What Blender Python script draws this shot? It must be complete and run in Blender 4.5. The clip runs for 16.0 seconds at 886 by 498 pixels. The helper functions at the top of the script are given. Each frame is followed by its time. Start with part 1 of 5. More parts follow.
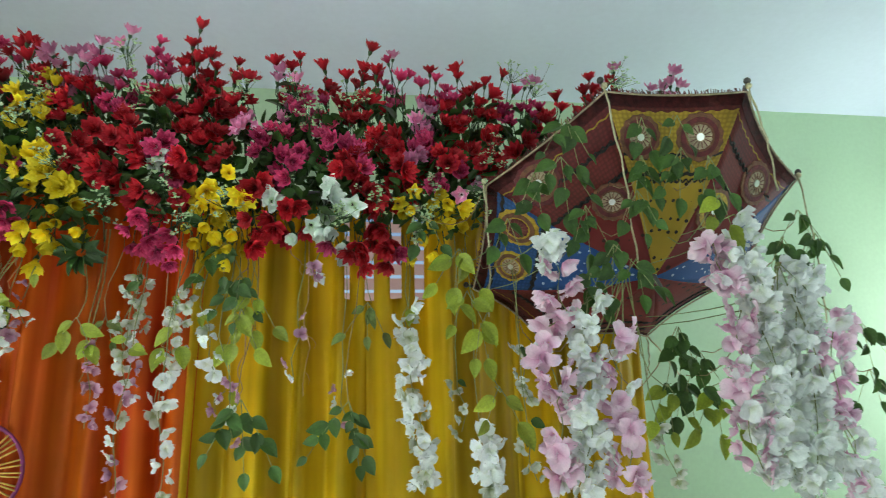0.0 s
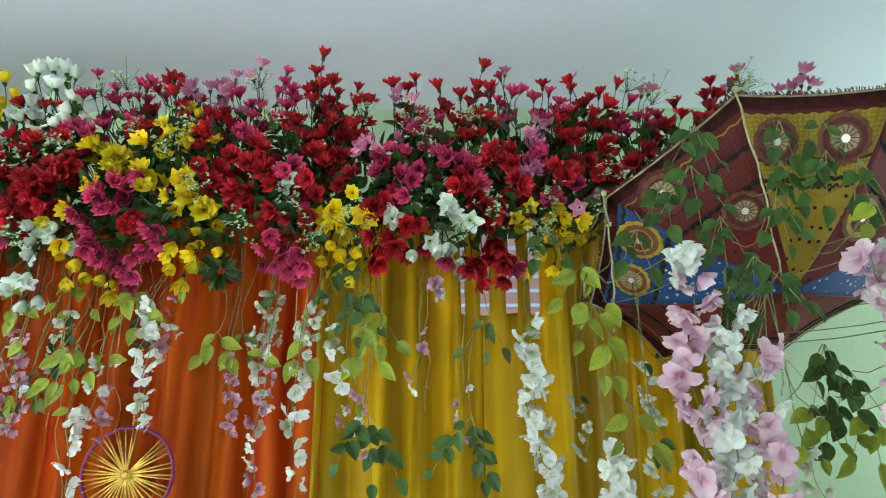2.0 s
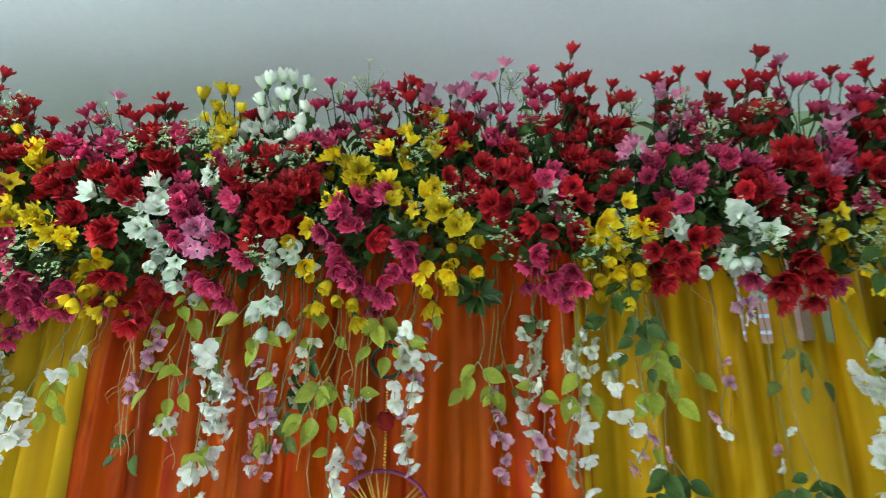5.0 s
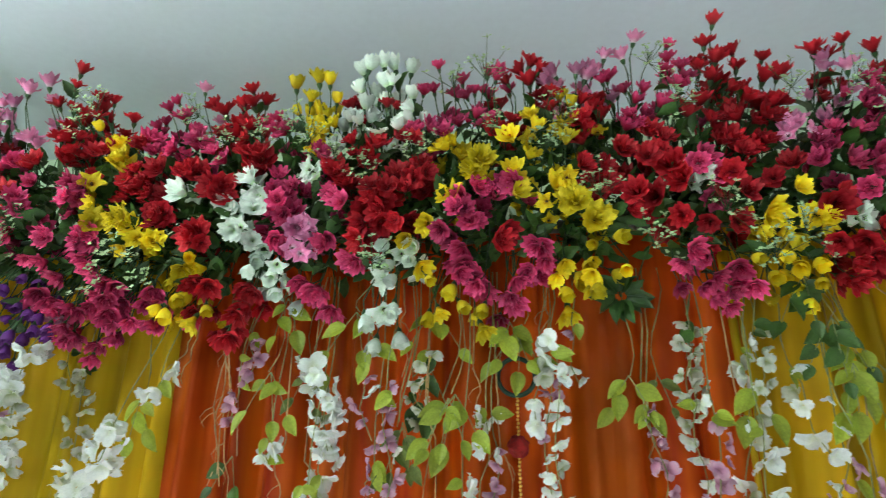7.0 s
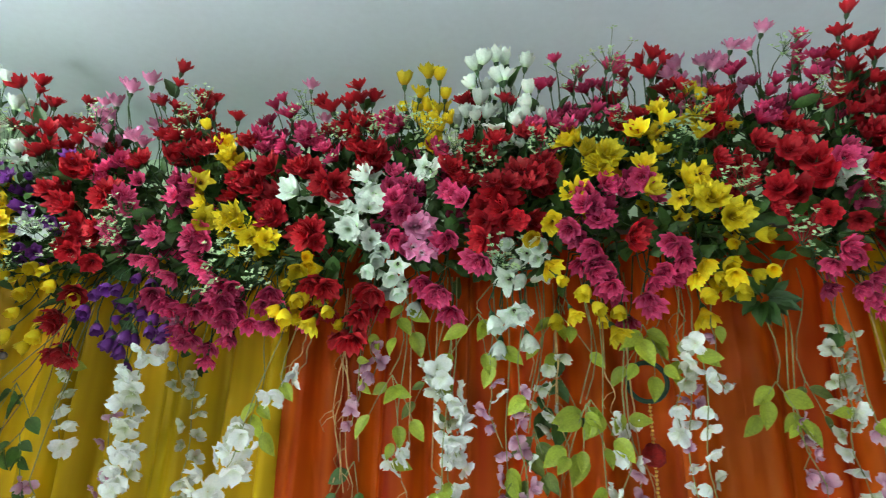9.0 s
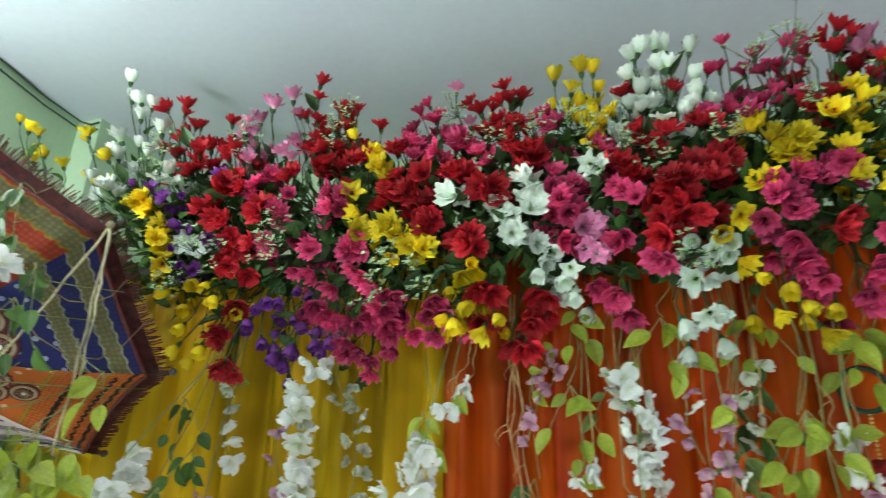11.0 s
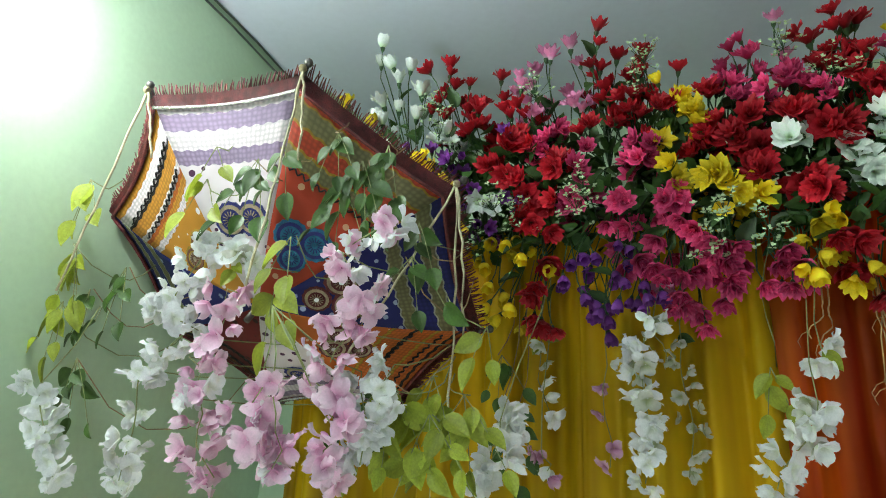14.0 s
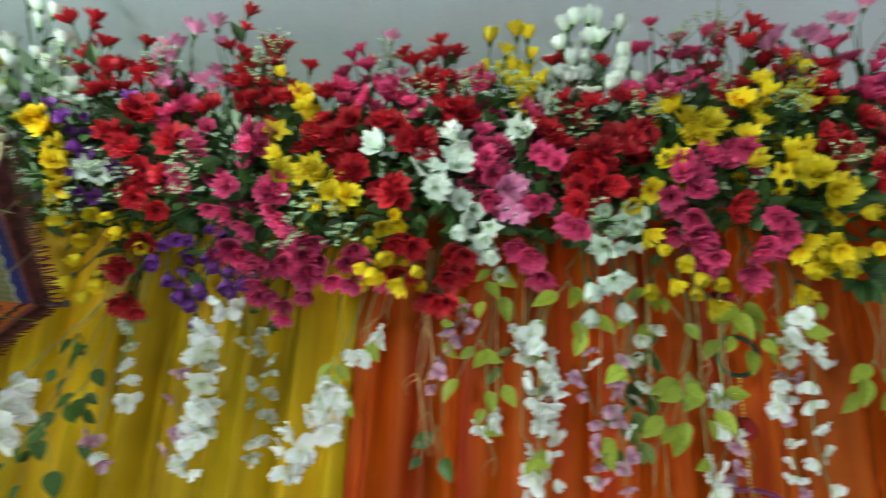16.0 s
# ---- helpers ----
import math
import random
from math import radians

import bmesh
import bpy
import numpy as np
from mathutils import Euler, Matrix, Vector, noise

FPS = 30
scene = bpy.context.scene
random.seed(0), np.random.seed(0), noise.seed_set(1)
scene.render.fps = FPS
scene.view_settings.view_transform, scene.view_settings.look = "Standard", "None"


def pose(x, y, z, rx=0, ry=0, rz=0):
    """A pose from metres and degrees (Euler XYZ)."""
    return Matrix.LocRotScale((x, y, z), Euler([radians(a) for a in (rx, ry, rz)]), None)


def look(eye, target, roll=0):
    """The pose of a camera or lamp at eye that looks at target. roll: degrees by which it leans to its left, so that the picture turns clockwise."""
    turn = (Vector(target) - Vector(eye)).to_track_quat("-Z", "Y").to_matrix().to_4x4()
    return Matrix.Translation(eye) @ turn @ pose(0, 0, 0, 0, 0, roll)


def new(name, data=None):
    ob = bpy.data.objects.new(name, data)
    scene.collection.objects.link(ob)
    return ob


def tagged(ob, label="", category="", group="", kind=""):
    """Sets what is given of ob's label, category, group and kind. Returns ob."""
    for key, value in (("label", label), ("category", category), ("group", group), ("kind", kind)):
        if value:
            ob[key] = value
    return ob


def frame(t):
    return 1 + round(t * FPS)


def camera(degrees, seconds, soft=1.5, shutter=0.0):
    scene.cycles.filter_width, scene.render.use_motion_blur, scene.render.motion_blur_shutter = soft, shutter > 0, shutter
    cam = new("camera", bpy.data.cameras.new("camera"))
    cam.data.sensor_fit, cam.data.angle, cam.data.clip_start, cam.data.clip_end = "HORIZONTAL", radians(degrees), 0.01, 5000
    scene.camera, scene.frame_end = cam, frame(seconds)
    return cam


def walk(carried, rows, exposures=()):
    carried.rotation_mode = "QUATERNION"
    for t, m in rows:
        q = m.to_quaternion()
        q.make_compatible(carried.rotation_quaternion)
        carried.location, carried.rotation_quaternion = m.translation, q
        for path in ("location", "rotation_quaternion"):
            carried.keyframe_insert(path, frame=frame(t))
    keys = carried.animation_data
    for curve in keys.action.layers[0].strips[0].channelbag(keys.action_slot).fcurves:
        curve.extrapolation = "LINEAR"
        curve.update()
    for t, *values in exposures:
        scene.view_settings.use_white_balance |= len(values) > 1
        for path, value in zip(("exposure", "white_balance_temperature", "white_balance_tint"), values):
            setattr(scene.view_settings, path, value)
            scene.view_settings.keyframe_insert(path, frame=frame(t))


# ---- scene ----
cam = camera(74.0, 16.0, soft=1.0, shutter=0.6)
METRES, EYE, TILT, LEAN, TURN = 2.4, 1.55, 13.0, 1.5, -10.0
ROWS = [
    (0.0, 0.0, 0.0, 0.0, 0.0, 0.0, -0.0),
    (0.5, -0.0064, -0.0013, 0.0014, 2.15, 0.43, 0.11),
    (1.0, -0.0158, -0.0061, 0.006, 4.56, 0.98, 0.33),
    (1.5, -0.0273, -0.0053, 0.004, 7.32, 1.21, 1.05),
    (2.0, -0.0334, -0.003, 0.0026, 8.54, 1.29, 0.77),
    (2.5, -0.045, -0.0031, 0.0023, 10.02, 1.24, -0.29),
    (3.0, -0.0788, 0.0007, 0.0049, 11.23, 1.85, -0.14),
    (3.5, -0.1379, 0.0096, 0.0058, 9.77, 2.41, 1.98),
    (4.0, -0.1901, 0.0107, 0.0031, 11.66, 2.8, 1.98),
    (6.5, -0.3529, 0.0841, -0.0159, 15.96, 6.5, 1.76),
    (7.0, -0.3816, 0.0837, -0.0134, 16.89, 6.27, 2.03),
    (7.5, -0.4091, 0.0782, -0.0154, 17.34, 6.04, 0.72),
    (8.0, -0.4346, 0.0791, -0.0153, 17.59, 6.0, 0.44),
    (8.5, -0.4559, 0.0755, -0.0126, 17.99, 6.28, 1.21),
    (11.0, -0.5695, 0.0655, -0.0133, 25.31, 8.29, 3.12),
    (11.5, -0.5991, 0.0595, -0.0163, 28.35, 6.73, 4.19),
    (12.0, -0.6291, 0.0587, -0.0195, 30.0, 6.23, 3.91),
    (12.5, -0.6728, 0.0413, -0.0092, 29.29, 6.18, 3.55),
    (13.0, -0.7244, 0.0067, -0.0014, 31.84, 7.88, 3.51),
    (13.5, -0.7454, -0.0131, -0.004, 33.9, 6.6, 3.77),
    (14.0, -0.7519, -0.0206, -0.0065, 34.93, 5.28, 4.17),
    (14.5, -0.7467, -0.0166, -0.0092, 33.23, 4.43, 3.23),
    (15.0, -0.7036, 0.0065, -0.0134, 26.56, 2.91, 2.15),
    (15.5, -0.6447, 0.0342, -0.0179, 20.95, 3.31, -0.01),
    (16.0, -0.5761, 0.0603, -0.0239, 16.36, 4.59, -0.59),
]
EXPOSURES = [(0.0, 0.36), (2.5, 0.50), (4.0, 0.40), (6.5, 0.28), (8.5, 0.24), (11.0, 0.14), (12.0, 0.10), (12.7, 0.15), (13.4, -0.42), (14.6, -0.42), (15.1, 0.05), (16.0, 0.20)]
walk(cam, [(t, pose(0, 0, EYE, TILT, LEAN, TURN) @ pose(METRES * x, METRES * y, METRES * z, 90 + pitch, roll, yaw)) for t, x, y, z, yaw, pitch, roll in ROWS], EXPOSURES)

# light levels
FILL_FLOOR, FILL_FRONT, DAY_SIDE, FILL_BACK = 95.0, 15.0, 22.0, 2.5
BULB, BULB_ADDED, WINDOW_GLOW = 35.0, 66.0, 0.12
# ---------------------------------------------------------------- world, lights
world = bpy.data.worlds.new("world")
scene.world = world
world.use_nodes = True
wn = world.node_tree
sky = wn.nodes.new("ShaderNodeTexSky")
sky.sky_type, sky.sun_disc, sky.sun_elevation, sky.sun_rotation = "NISHITA", False, radians(40), radians(120)
wn.links.new(sky.outputs[0], wn.nodes["Background"].inputs[0])
wn.nodes["Background"].inputs[1].default_value = 0.1


def area_lamp(name, m, w, h, watts, colour, spread=180):
    data = bpy.data.lights.new(name, "AREA")
    data.shape, data.size, data.size_y, data.energy, data.color = "RECTANGLE", w, h, watts, colour
    data.spread = radians(spread)
    ob = new(name, data)
    ob.matrix_world = m
    return ob


# added lamp with no window, aimed at the pale floor, which brightens the ceiling
area_lamp("floor_fill", look((-1.7, -2.75, 1.95), (-1.7, -0.7, 0.0)), 2.2, 0.9, FILL_FLOOR, (0.86, 0.96, 1.0), 70)
# added front fill, no window there; east daylight; the bulb on the side wall
area_lamp("front_fill", look((1.7, -2.75, 1.35), (0.9, 1.4, 1.7)), 1.8, 1.4, FILL_FRONT, (0.90, 0.98, 1.0))
area_lamp("daylight_side", look((3.02, 1.85, 1.75), (-0.4, 1.6, 2.8)), 0.9, 1.2, DAY_SIDE, (0.86, 0.96, 1.0))
# added lamp before the back window's louvres, tilted up to brighten the ceiling
area_lamp("louvre_fill", look((-0.30, 2.33, 1.70), (-0.30, 1.40, 2.5)), 1.2, 0.5, FILL_BACK, (0.90, 0.96, 1.0))
bulb_data = bpy.data.lights.new("bulb_light", "POINT")
bulb_data.energy, bulb_data.shadow_soft_size, bulb_data.color = BULB, 0.06, (0.93, 1.0, 1.0)
new("bulb_light", bulb_data).location = (-2.84, 0.71, 2.32)
# second bulb, added out of view to brighten the ceiling
added_bulb = bulb_data.copy()
added_bulb.energy = BULB_ADDED
new("bulb_light", added_bulb).location = (-2.66, -0.7, 2.34)


# ---------------------------------------------------------------- materials
def nodes_of(name):
    m = bpy.data.materials.new(name)
    m.use_nodes = True
    t = m.node_tree
    return m, t, t.nodes["Principled BSDF"], t.nodes["Material Output"]


def mul(t, a, factor):
    n = t.nodes.new("ShaderNodeMix")
    n.data_type, n.blend_type = "RGBA", "MULTIPLY"
    n.inputs[0].default_value = 1.0
    t.links.new(a, n.inputs[6])
    t.links.new(factor, n.inputs[7])
    return n.outputs[2]


def surface(name, colour, rough=0.6, spots=0.25, scale=8.0, grain=120.0, bump=0.15, metal=0.0, through_light=0.0, per_object=0.0, sheen=0.0, gloss=0.5, tip=None, heart=None):
    """Principled material with variation at two scales; tip and heart are colours at a petal's edge and base."""
    m, t, p, out = nodes_of(name)
    L = t.links.new
    co = t.nodes.new("ShaderNodeTexCoord")
    big, fine = t.nodes.new("ShaderNodeTexNoise"), t.nodes.new("ShaderNodeTexNoise")
    big.inputs["Scale"].default_value, fine.inputs["Scale"].default_value = scale, grain
    for n in (big, fine):
        n.inputs["Detail"].default_value = 4
        L(co.outputs["Object"], n.inputs["Vector"])
    base = t.nodes.new("ShaderNodeRGB")
    base.outputs[0].default_value = (*colour, 1)
    col = base.outputs[0]
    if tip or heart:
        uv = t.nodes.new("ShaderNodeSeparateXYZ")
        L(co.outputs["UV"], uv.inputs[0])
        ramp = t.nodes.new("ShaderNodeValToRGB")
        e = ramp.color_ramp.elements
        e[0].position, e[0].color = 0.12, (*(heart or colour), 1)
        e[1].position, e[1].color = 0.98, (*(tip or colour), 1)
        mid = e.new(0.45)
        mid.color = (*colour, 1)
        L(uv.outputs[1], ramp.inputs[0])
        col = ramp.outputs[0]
    for n, k in ((big, spots), (fine, spots * 0.6)):
        r = t.nodes.new("ShaderNodeMapRange")
        r.inputs[1].default_value, r.inputs[2].default_value = 0.3, 0.7
        r.inputs[3].default_value, r.inputs[4].default_value = 1 - k, 1 + k
        L(n.outputs[0], r.inputs[0])
        col = mul(t, col, r.outputs[0])
    if per_object:
        info = t.nodes.new("ShaderNodeObjectInfo")
        r = t.nodes.new("ShaderNodeMapRange")
        r.inputs[3].default_value, r.inputs[4].default_value = 1 - per_object, 1 + per_object
        L(info.outputs["Random"], r.inputs[0])
        col = mul(t, col, r.outputs[0])
    L(col, p.inputs["Base Color"])
    p.inputs["Roughness"].default_value, p.inputs["Metallic"].default_value = rough, metal
    p.inputs["Sheen Weight"].default_value = sheen
    p.inputs["Specular IOR Level"].default_value = gloss
    if bump:
        b = t.nodes.new("ShaderNodeBump")
        b.inputs["Strength"].default_value, b.inputs["Distance"].default_value = bump, 0.004
        L(fine.outputs[0], b.inputs["Height"])
        L(b.outputs[0], p.inputs["Normal"])
    if through_light:
        tr, mix = t.nodes.new("ShaderNodeBsdfTranslucent"), t.nodes.new("ShaderNodeMixShader")
        mix.inputs[0].default_value = through_light
        L(col, tr.inputs[0])
        L(p.outputs[0], mix.inputs[1])
        L(tr.outputs[0], mix.inputs[2])
        L(mix.outputs[0], out.inputs[0])
    return m


def glowing(name, colour, strength):
    m, t, p, out = nodes_of(name)
    p.inputs["Base Color"].default_value = (*(c * 0.5 for c in colour), 1)
    p.inputs["Emission Color"].default_value = (*colour, 1)
    p.inputs["Emission Strength"].default_value = strength
    return m


WALL = surface("green_wall_paint", (0.47, 0.63, 0.43), 0.75, 0.05, 1.2, 60, 0.12)
CEIL = surface("ceiling_distemper", (0.74, 0.79, 0.91), 0.9, 0.03, 0.9, 40, 0.1)
# unseen floor, made pale to bounce the added lamp up at the ceiling
FLOOR = surface("floor_stone", (0.66, 0.66, 0.64), 0.5, 0.06, 2, 40, 0.1)
CABLE = surface("dark_cable", (0.06, 0.08, 0.06), 0.6, 0.2)
PIPE = surface("painted_steel_pipe", (0.10, 0.09, 0.08), 0.5, 0.3)
CORD = surface("jute_cord", (0.50, 0.44, 0.28), 0.85, 0.3, 40, 300, 0.4)
VINE = surface("vine_stem", (0.25, 0.28, 0.11), 0.7, 0.3, 30, 200, 0.2)
BROWNVINE = surface("brown_stem", (0.30, 0.20, 0.10), 0.8, 0.3, 30, 200, 0.2)
STEM = surface("plastic_stem", (0.03, 0.08, 0.025), 0.5, 0.3, 20, 120, 0.1)
LEAF_DARK = surface("dark_leaf", (0.035, 0.085, 0.016), 0.45, 0.3, 30, 200, 0.2, through_light=0.1, per_object=0.35)
LEAF_GREEN = surface("green_leaf", (0.058, 0.125, 0.020), 0.42, 0.3, 30, 200, 0.2, through_light=0.25, per_object=0.3)
LEAF_LIME = surface("lime_leaf", (0.34, 0.40, 0.035), 0.45, 0.25, 30, 200, 0.2, through_light=0.3, per_object=0.25)
LEAF_OLIVE = surface("olive_leaf", (0.17, 0.22, 0.05), 0.5, 0.3, 30, 200, 0.2, through_light=0.25, per_object=0.3)
FILLER = surface("pale_filler_bud", (0.46, 0.60, 0.34), 0.6, 0.3, 30, 200, 0.1, through_light=0.2)


def petal(name, colour, tip, heart, rough=0.5):
    return surface(name, colour, rough, 0.14, 35, 260, 0.12, through_light=0.16, per_object=0.34, gloss=0.3, tip=tip, heart=heart)


PETAL = {
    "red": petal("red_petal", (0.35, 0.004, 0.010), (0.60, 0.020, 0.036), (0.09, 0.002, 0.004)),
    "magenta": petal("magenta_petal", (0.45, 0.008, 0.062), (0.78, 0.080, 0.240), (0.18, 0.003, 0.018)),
    "pink": petal("pink_petal", (0.76, 0.24, 0.46), (0.80, 0.30, 0.52), (0.86, 0.66, 0.76)),
    "yellow": petal("yellow_petal", (0.84, 0.60, 0.010), (0.90, 0.70, 0.03), (0.60, 0.30, 0.003)),
    "white": petal("white_petal", (0.78, 0.87, 0.79), (0.86, 0.90, 0.86), (0.55, 0.72, 0.42)),
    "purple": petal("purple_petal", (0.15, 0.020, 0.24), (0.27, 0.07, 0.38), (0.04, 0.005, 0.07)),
}
EYE_MAT = surface("flower_eye", (0.05, 0.02, 0.02), 0.6, 0.2, 40)
def blossom(name, colour, tip, heart):
    return surface(name, colour, 0.6, 0.10, 45, 320, 0.08, through_light=0.30, per_object=0.08, tip=tip, heart=heart)


BLOSSOM = {
    "white": blossom("white_blossom", (0.89, 0.90, 0.91), (0.92, 0.92, 0.94), (0.78, 0.81, 0.70)),
    "pale": blossom("pale_blossom", (0.60, 0.60, 0.52), (0.68, 0.68, 0.62), (0.38, 0.42, 0.22)),
    "pink": blossom("pink_blossom", (0.87, 0.58, 0.74), (0.91, 0.71, 0.82), (0.76, 0.38, 0.58)),
    "violet": blossom("violet_blossom", (0.56, 0.27, 0.42), (0.68, 0.42, 0.54), (0.36, 0.14, 0.24)),
}


def drape_cloth(name, colour, dark, sheer):
    """Satin net cloth: darker and lighter vertical streaks, a little see-through."""
    m, t, p, out = nodes_of(name)
    L = t.links.new
    co, mp = t.nodes.new("ShaderNodeTexCoord"), t.nodes.new("ShaderNodeMapping")
    mp.inputs["Scale"].default_value = (1, 1, 0.06)
    L(co.outputs["Object"], mp.inputs[0])
    streak, blotch, weave = (t.nodes.new("ShaderNodeTexNoise") for _ in range(3))
    streak.inputs["Scale"].default_value, blotch.inputs["Scale"].default_value, weave.inputs["Scale"].default_value = 17, 3, 900
    L(mp.outputs[0], streak.inputs["Vector"])
    L(co.outputs["Object"], blotch.inputs["Vector"])
    L(co.outputs["Object"], weave.inputs["Vector"])
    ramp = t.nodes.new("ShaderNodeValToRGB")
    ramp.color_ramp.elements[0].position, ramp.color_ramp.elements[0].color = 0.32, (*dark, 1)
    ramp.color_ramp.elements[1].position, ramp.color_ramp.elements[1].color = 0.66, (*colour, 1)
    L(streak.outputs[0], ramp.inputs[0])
    r = t.nodes.new("ShaderNodeMapRange")
    r.inputs[1].default_value, r.inputs[2].default_value, r.inputs[3].default_value, r.inputs[4].default_value = 0.3, 0.7, 0.85, 1.15
    L(blotch.outputs[0], r.inputs[0])
    col = mul(t, ramp.outputs[0], r.outputs[0])
    # broad vertical bands, darker and lighter at random
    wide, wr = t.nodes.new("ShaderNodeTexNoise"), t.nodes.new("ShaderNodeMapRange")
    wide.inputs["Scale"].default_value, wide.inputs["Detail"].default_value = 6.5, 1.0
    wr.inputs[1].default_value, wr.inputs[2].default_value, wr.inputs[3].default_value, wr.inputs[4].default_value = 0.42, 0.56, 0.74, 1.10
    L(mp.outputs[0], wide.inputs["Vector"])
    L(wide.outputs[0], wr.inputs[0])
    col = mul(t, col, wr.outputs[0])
    L(col, p.inputs["Base Color"])
    p.inputs["Roughness"].default_value = 0.5
    p.inputs["Specular IOR Level"].default_value = 0.25
    b = t.nodes.new("ShaderNodeBump")
    b.inputs["Strength"].default_value, b.inputs["Distance"].default_value = 0.2, 0.002
    L(weave.outputs[0], b.inputs["Height"])
    L(b.outputs[0], p.inputs["Normal"])
    tl, m1 = t.nodes.new("ShaderNodeBsdfTranslucent"), t.nodes.new("ShaderNodeMixShader")
    m1.inputs[0].default_value = 0.4
    L(col, tl.inputs[0])
    L(p.outputs[0], m1.inputs[1])
    L(tl.outputs[0], m1.inputs[2])
    tp, m2 = t.nodes.new("ShaderNodeBsdfTransparent"), t.nodes.new("ShaderNodeMixShader")
    m2.inputs[0].default_value = sheer
    L(m1.outputs[0], m2.inputs[1])
    L(tp.outputs[0], m2.inputs[2])
    L(m2.outputs[0], out.inputs[0])
    return m


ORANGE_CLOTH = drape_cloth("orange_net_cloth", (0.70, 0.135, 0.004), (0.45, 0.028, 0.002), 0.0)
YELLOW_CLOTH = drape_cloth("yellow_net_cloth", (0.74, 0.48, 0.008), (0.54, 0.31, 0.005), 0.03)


# ---------------------------------------------------------------- mesh helpers
def link(name, bm, material, parent=None, label="", smooth=True):
    me = bpy.data.meshes.new(name)
    bm.to_mesh(me)
    bm.free()
    for mt in material if isinstance(material, (list, tuple)) else (material,):
        me.materials.append(mt)
    if smooth:
        me.shade_smooth()
    ob = new(name, me)
    ob.parent = parent
    if label:
        ob["label"] = label
    return ob


part = link


def empty(name, x, y, z):
    ob = new(name)
    ob.empty_display_size = 0.05
    ob.location = (x, y, z)
    return ob


def box(bm, x0, x1, y0, y1, z0, z1):
    v = bmesh.ops.create_cube(bm, size=1)["verts"]
    for a in v:
        a.co = Vector(((x0 + x1) / 2 + a.co.x * (x1 - x0), (y0 + y1) / 2 + a.co.y * (y1 - y0), (z0 + z1) / 2 + a.co.z * (z1 - z0)))
    return v


def tube(bm, pts, r0, r1=None, sides=5, caps=True):
    """A tapered tube along a line of points."""
    r1 = r0 if r1 is None else r1
    pts = [Vector(p) for p in pts]
    rings = []
    for i, p in enumerate(pts):
        d = (pts[min(i + 1, len(pts) - 1)] - pts[max(i - 1, 0)]).normalized()
        q = d.to_track_quat("Z", "Y")
        r = r0 + (r1 - r0) * i / (len(pts) - 1)
        rings.append([bm.verts.new(p + q @ Vector((r * math.cos(a), r * math.sin(a), 0))) for a in (math.tau * k / sides for k in range(sides))])
    for a, b in zip(rings, rings[1:]):
        for k in range(sides):
            bm.faces.new((a[k], a[(k + 1) % sides], b[(k + 1) % sides], b[k]))
    if caps:
        bm.faces.new(rings[0][::-1])
        bm.faces.new(rings[-1])


def sheet(bm, rows, slot=0, vs=None):
    """A surface through rows of points; UV v runs along the rows' order."""
    uvl = bm.loops.layers.uv.verify()
    grid = [[bm.verts.new(p) for p in r] for r in rows]
    n, k = len(rows) - 1, len(rows[0]) - 1
    for i in range(n):
        for j in range(k):
            f = bm.faces.new((grid[i][j], grid[i][j + 1], grid[i + 1][j + 1], grid[i + 1][j]))
            f.material_index = slot
            for lp, (a, b) in zip(f.loops, ((j, i), (j + 1, i), (j + 1, i + 1), (j, i + 1))):
                lp[uvl].uv = (a / k, b / n)


def ball(bm, c, r, seg=8, rings=6, slot=0, squash=1.0):
    res = bmesh.ops.create_uvsphere(bm, u_segments=seg, v_segments=rings, radius=r)["verts"]
    for v in res:
        v.co = Vector((v.co.x, v.co.y, v.co.z * squash)) + Vector(c)
        for f in v.link_faces:
            f.material_index = slot


def petal_rows(rng, width, length, open0, open1, turn, ruffle, point, base=0.0, n=5, k=4, flat=False):
    """One petal: it leaves the axis at the angle open0 and ends at open1 (degrees from the axis)."""
    rows, r, z = [], base, 0.0
    phase = rng.uniform(0, 6)
    for i in range(n + 1):
        s = i / n
        ang = radians(open0 + (open1 - open0) * s)
        if i:
            r += math.sin(ang) * length / n
            z += math.cos(ang) * length / n
        if point:
            w = width * math.sin(math.pi * (0.12 + 0.80 * s ** 0.62))
        else:
            w = width * (math.sqrt(max(0.05, 1 - ((s - 0.58) / 0.64) ** 2)) if s < 0.58 else math.sqrt(max(0.06, 1 - ((s - 0.58) / 0.45) ** 2)) if flat else 1 - 0.22 * ((s - 0.58) / 0.42) ** 3)
        if point and i == n:
            w = width * 0.16
        row = []
        for j in range(k + 1):
            u = j / k - 0.5
            wav = ruffle * s * s * math.sin(u * 9 + phase)
            if point or flat:
                cup = (u * u) * width * 0.62 * (0.5 + s)
                x, y, h = r - cup * math.cos(ang) + wav * 0.3, u * w, z + cup * math.sin(ang) * 0.8 + wav
                row.append(Vector((x * math.cos(turn) - y * math.sin(turn), x * math.sin(turn) + y * math.cos(turn), h)))
            else:
                # wrapped round the axis, one side lapping over the next petal
                a = max(-1.5, min(1.5, u * w / max(r, 0.004)))
                q = r * (1 + 0.10 * u * s) + wav * 0.45
                row.append(Vector((q * math.cos(turn + a), q * math.sin(turn + a), z + wav - (u * u) * 0.003 * s)))
        rows.append(row)
    return rows


def calyx(bm, r, h, slot):
    rings = []
    for z, q in ((-h, r * 0.25), (-h * 0.3, r * 0.9), (h * 0.35, r * 1.1)):
        rings.append([bm.verts.new((q * math.cos(a), q * math.sin(a), z)) for a in (math.tau * i / 6 for i in range(6))])
    for a, b in zip(rings, rings[1:]):
        for i in range(6):
            bm.faces.new((a[i], a[(i + 1) % 6], b[(i + 1) % 6], b[i])).material_index = slot


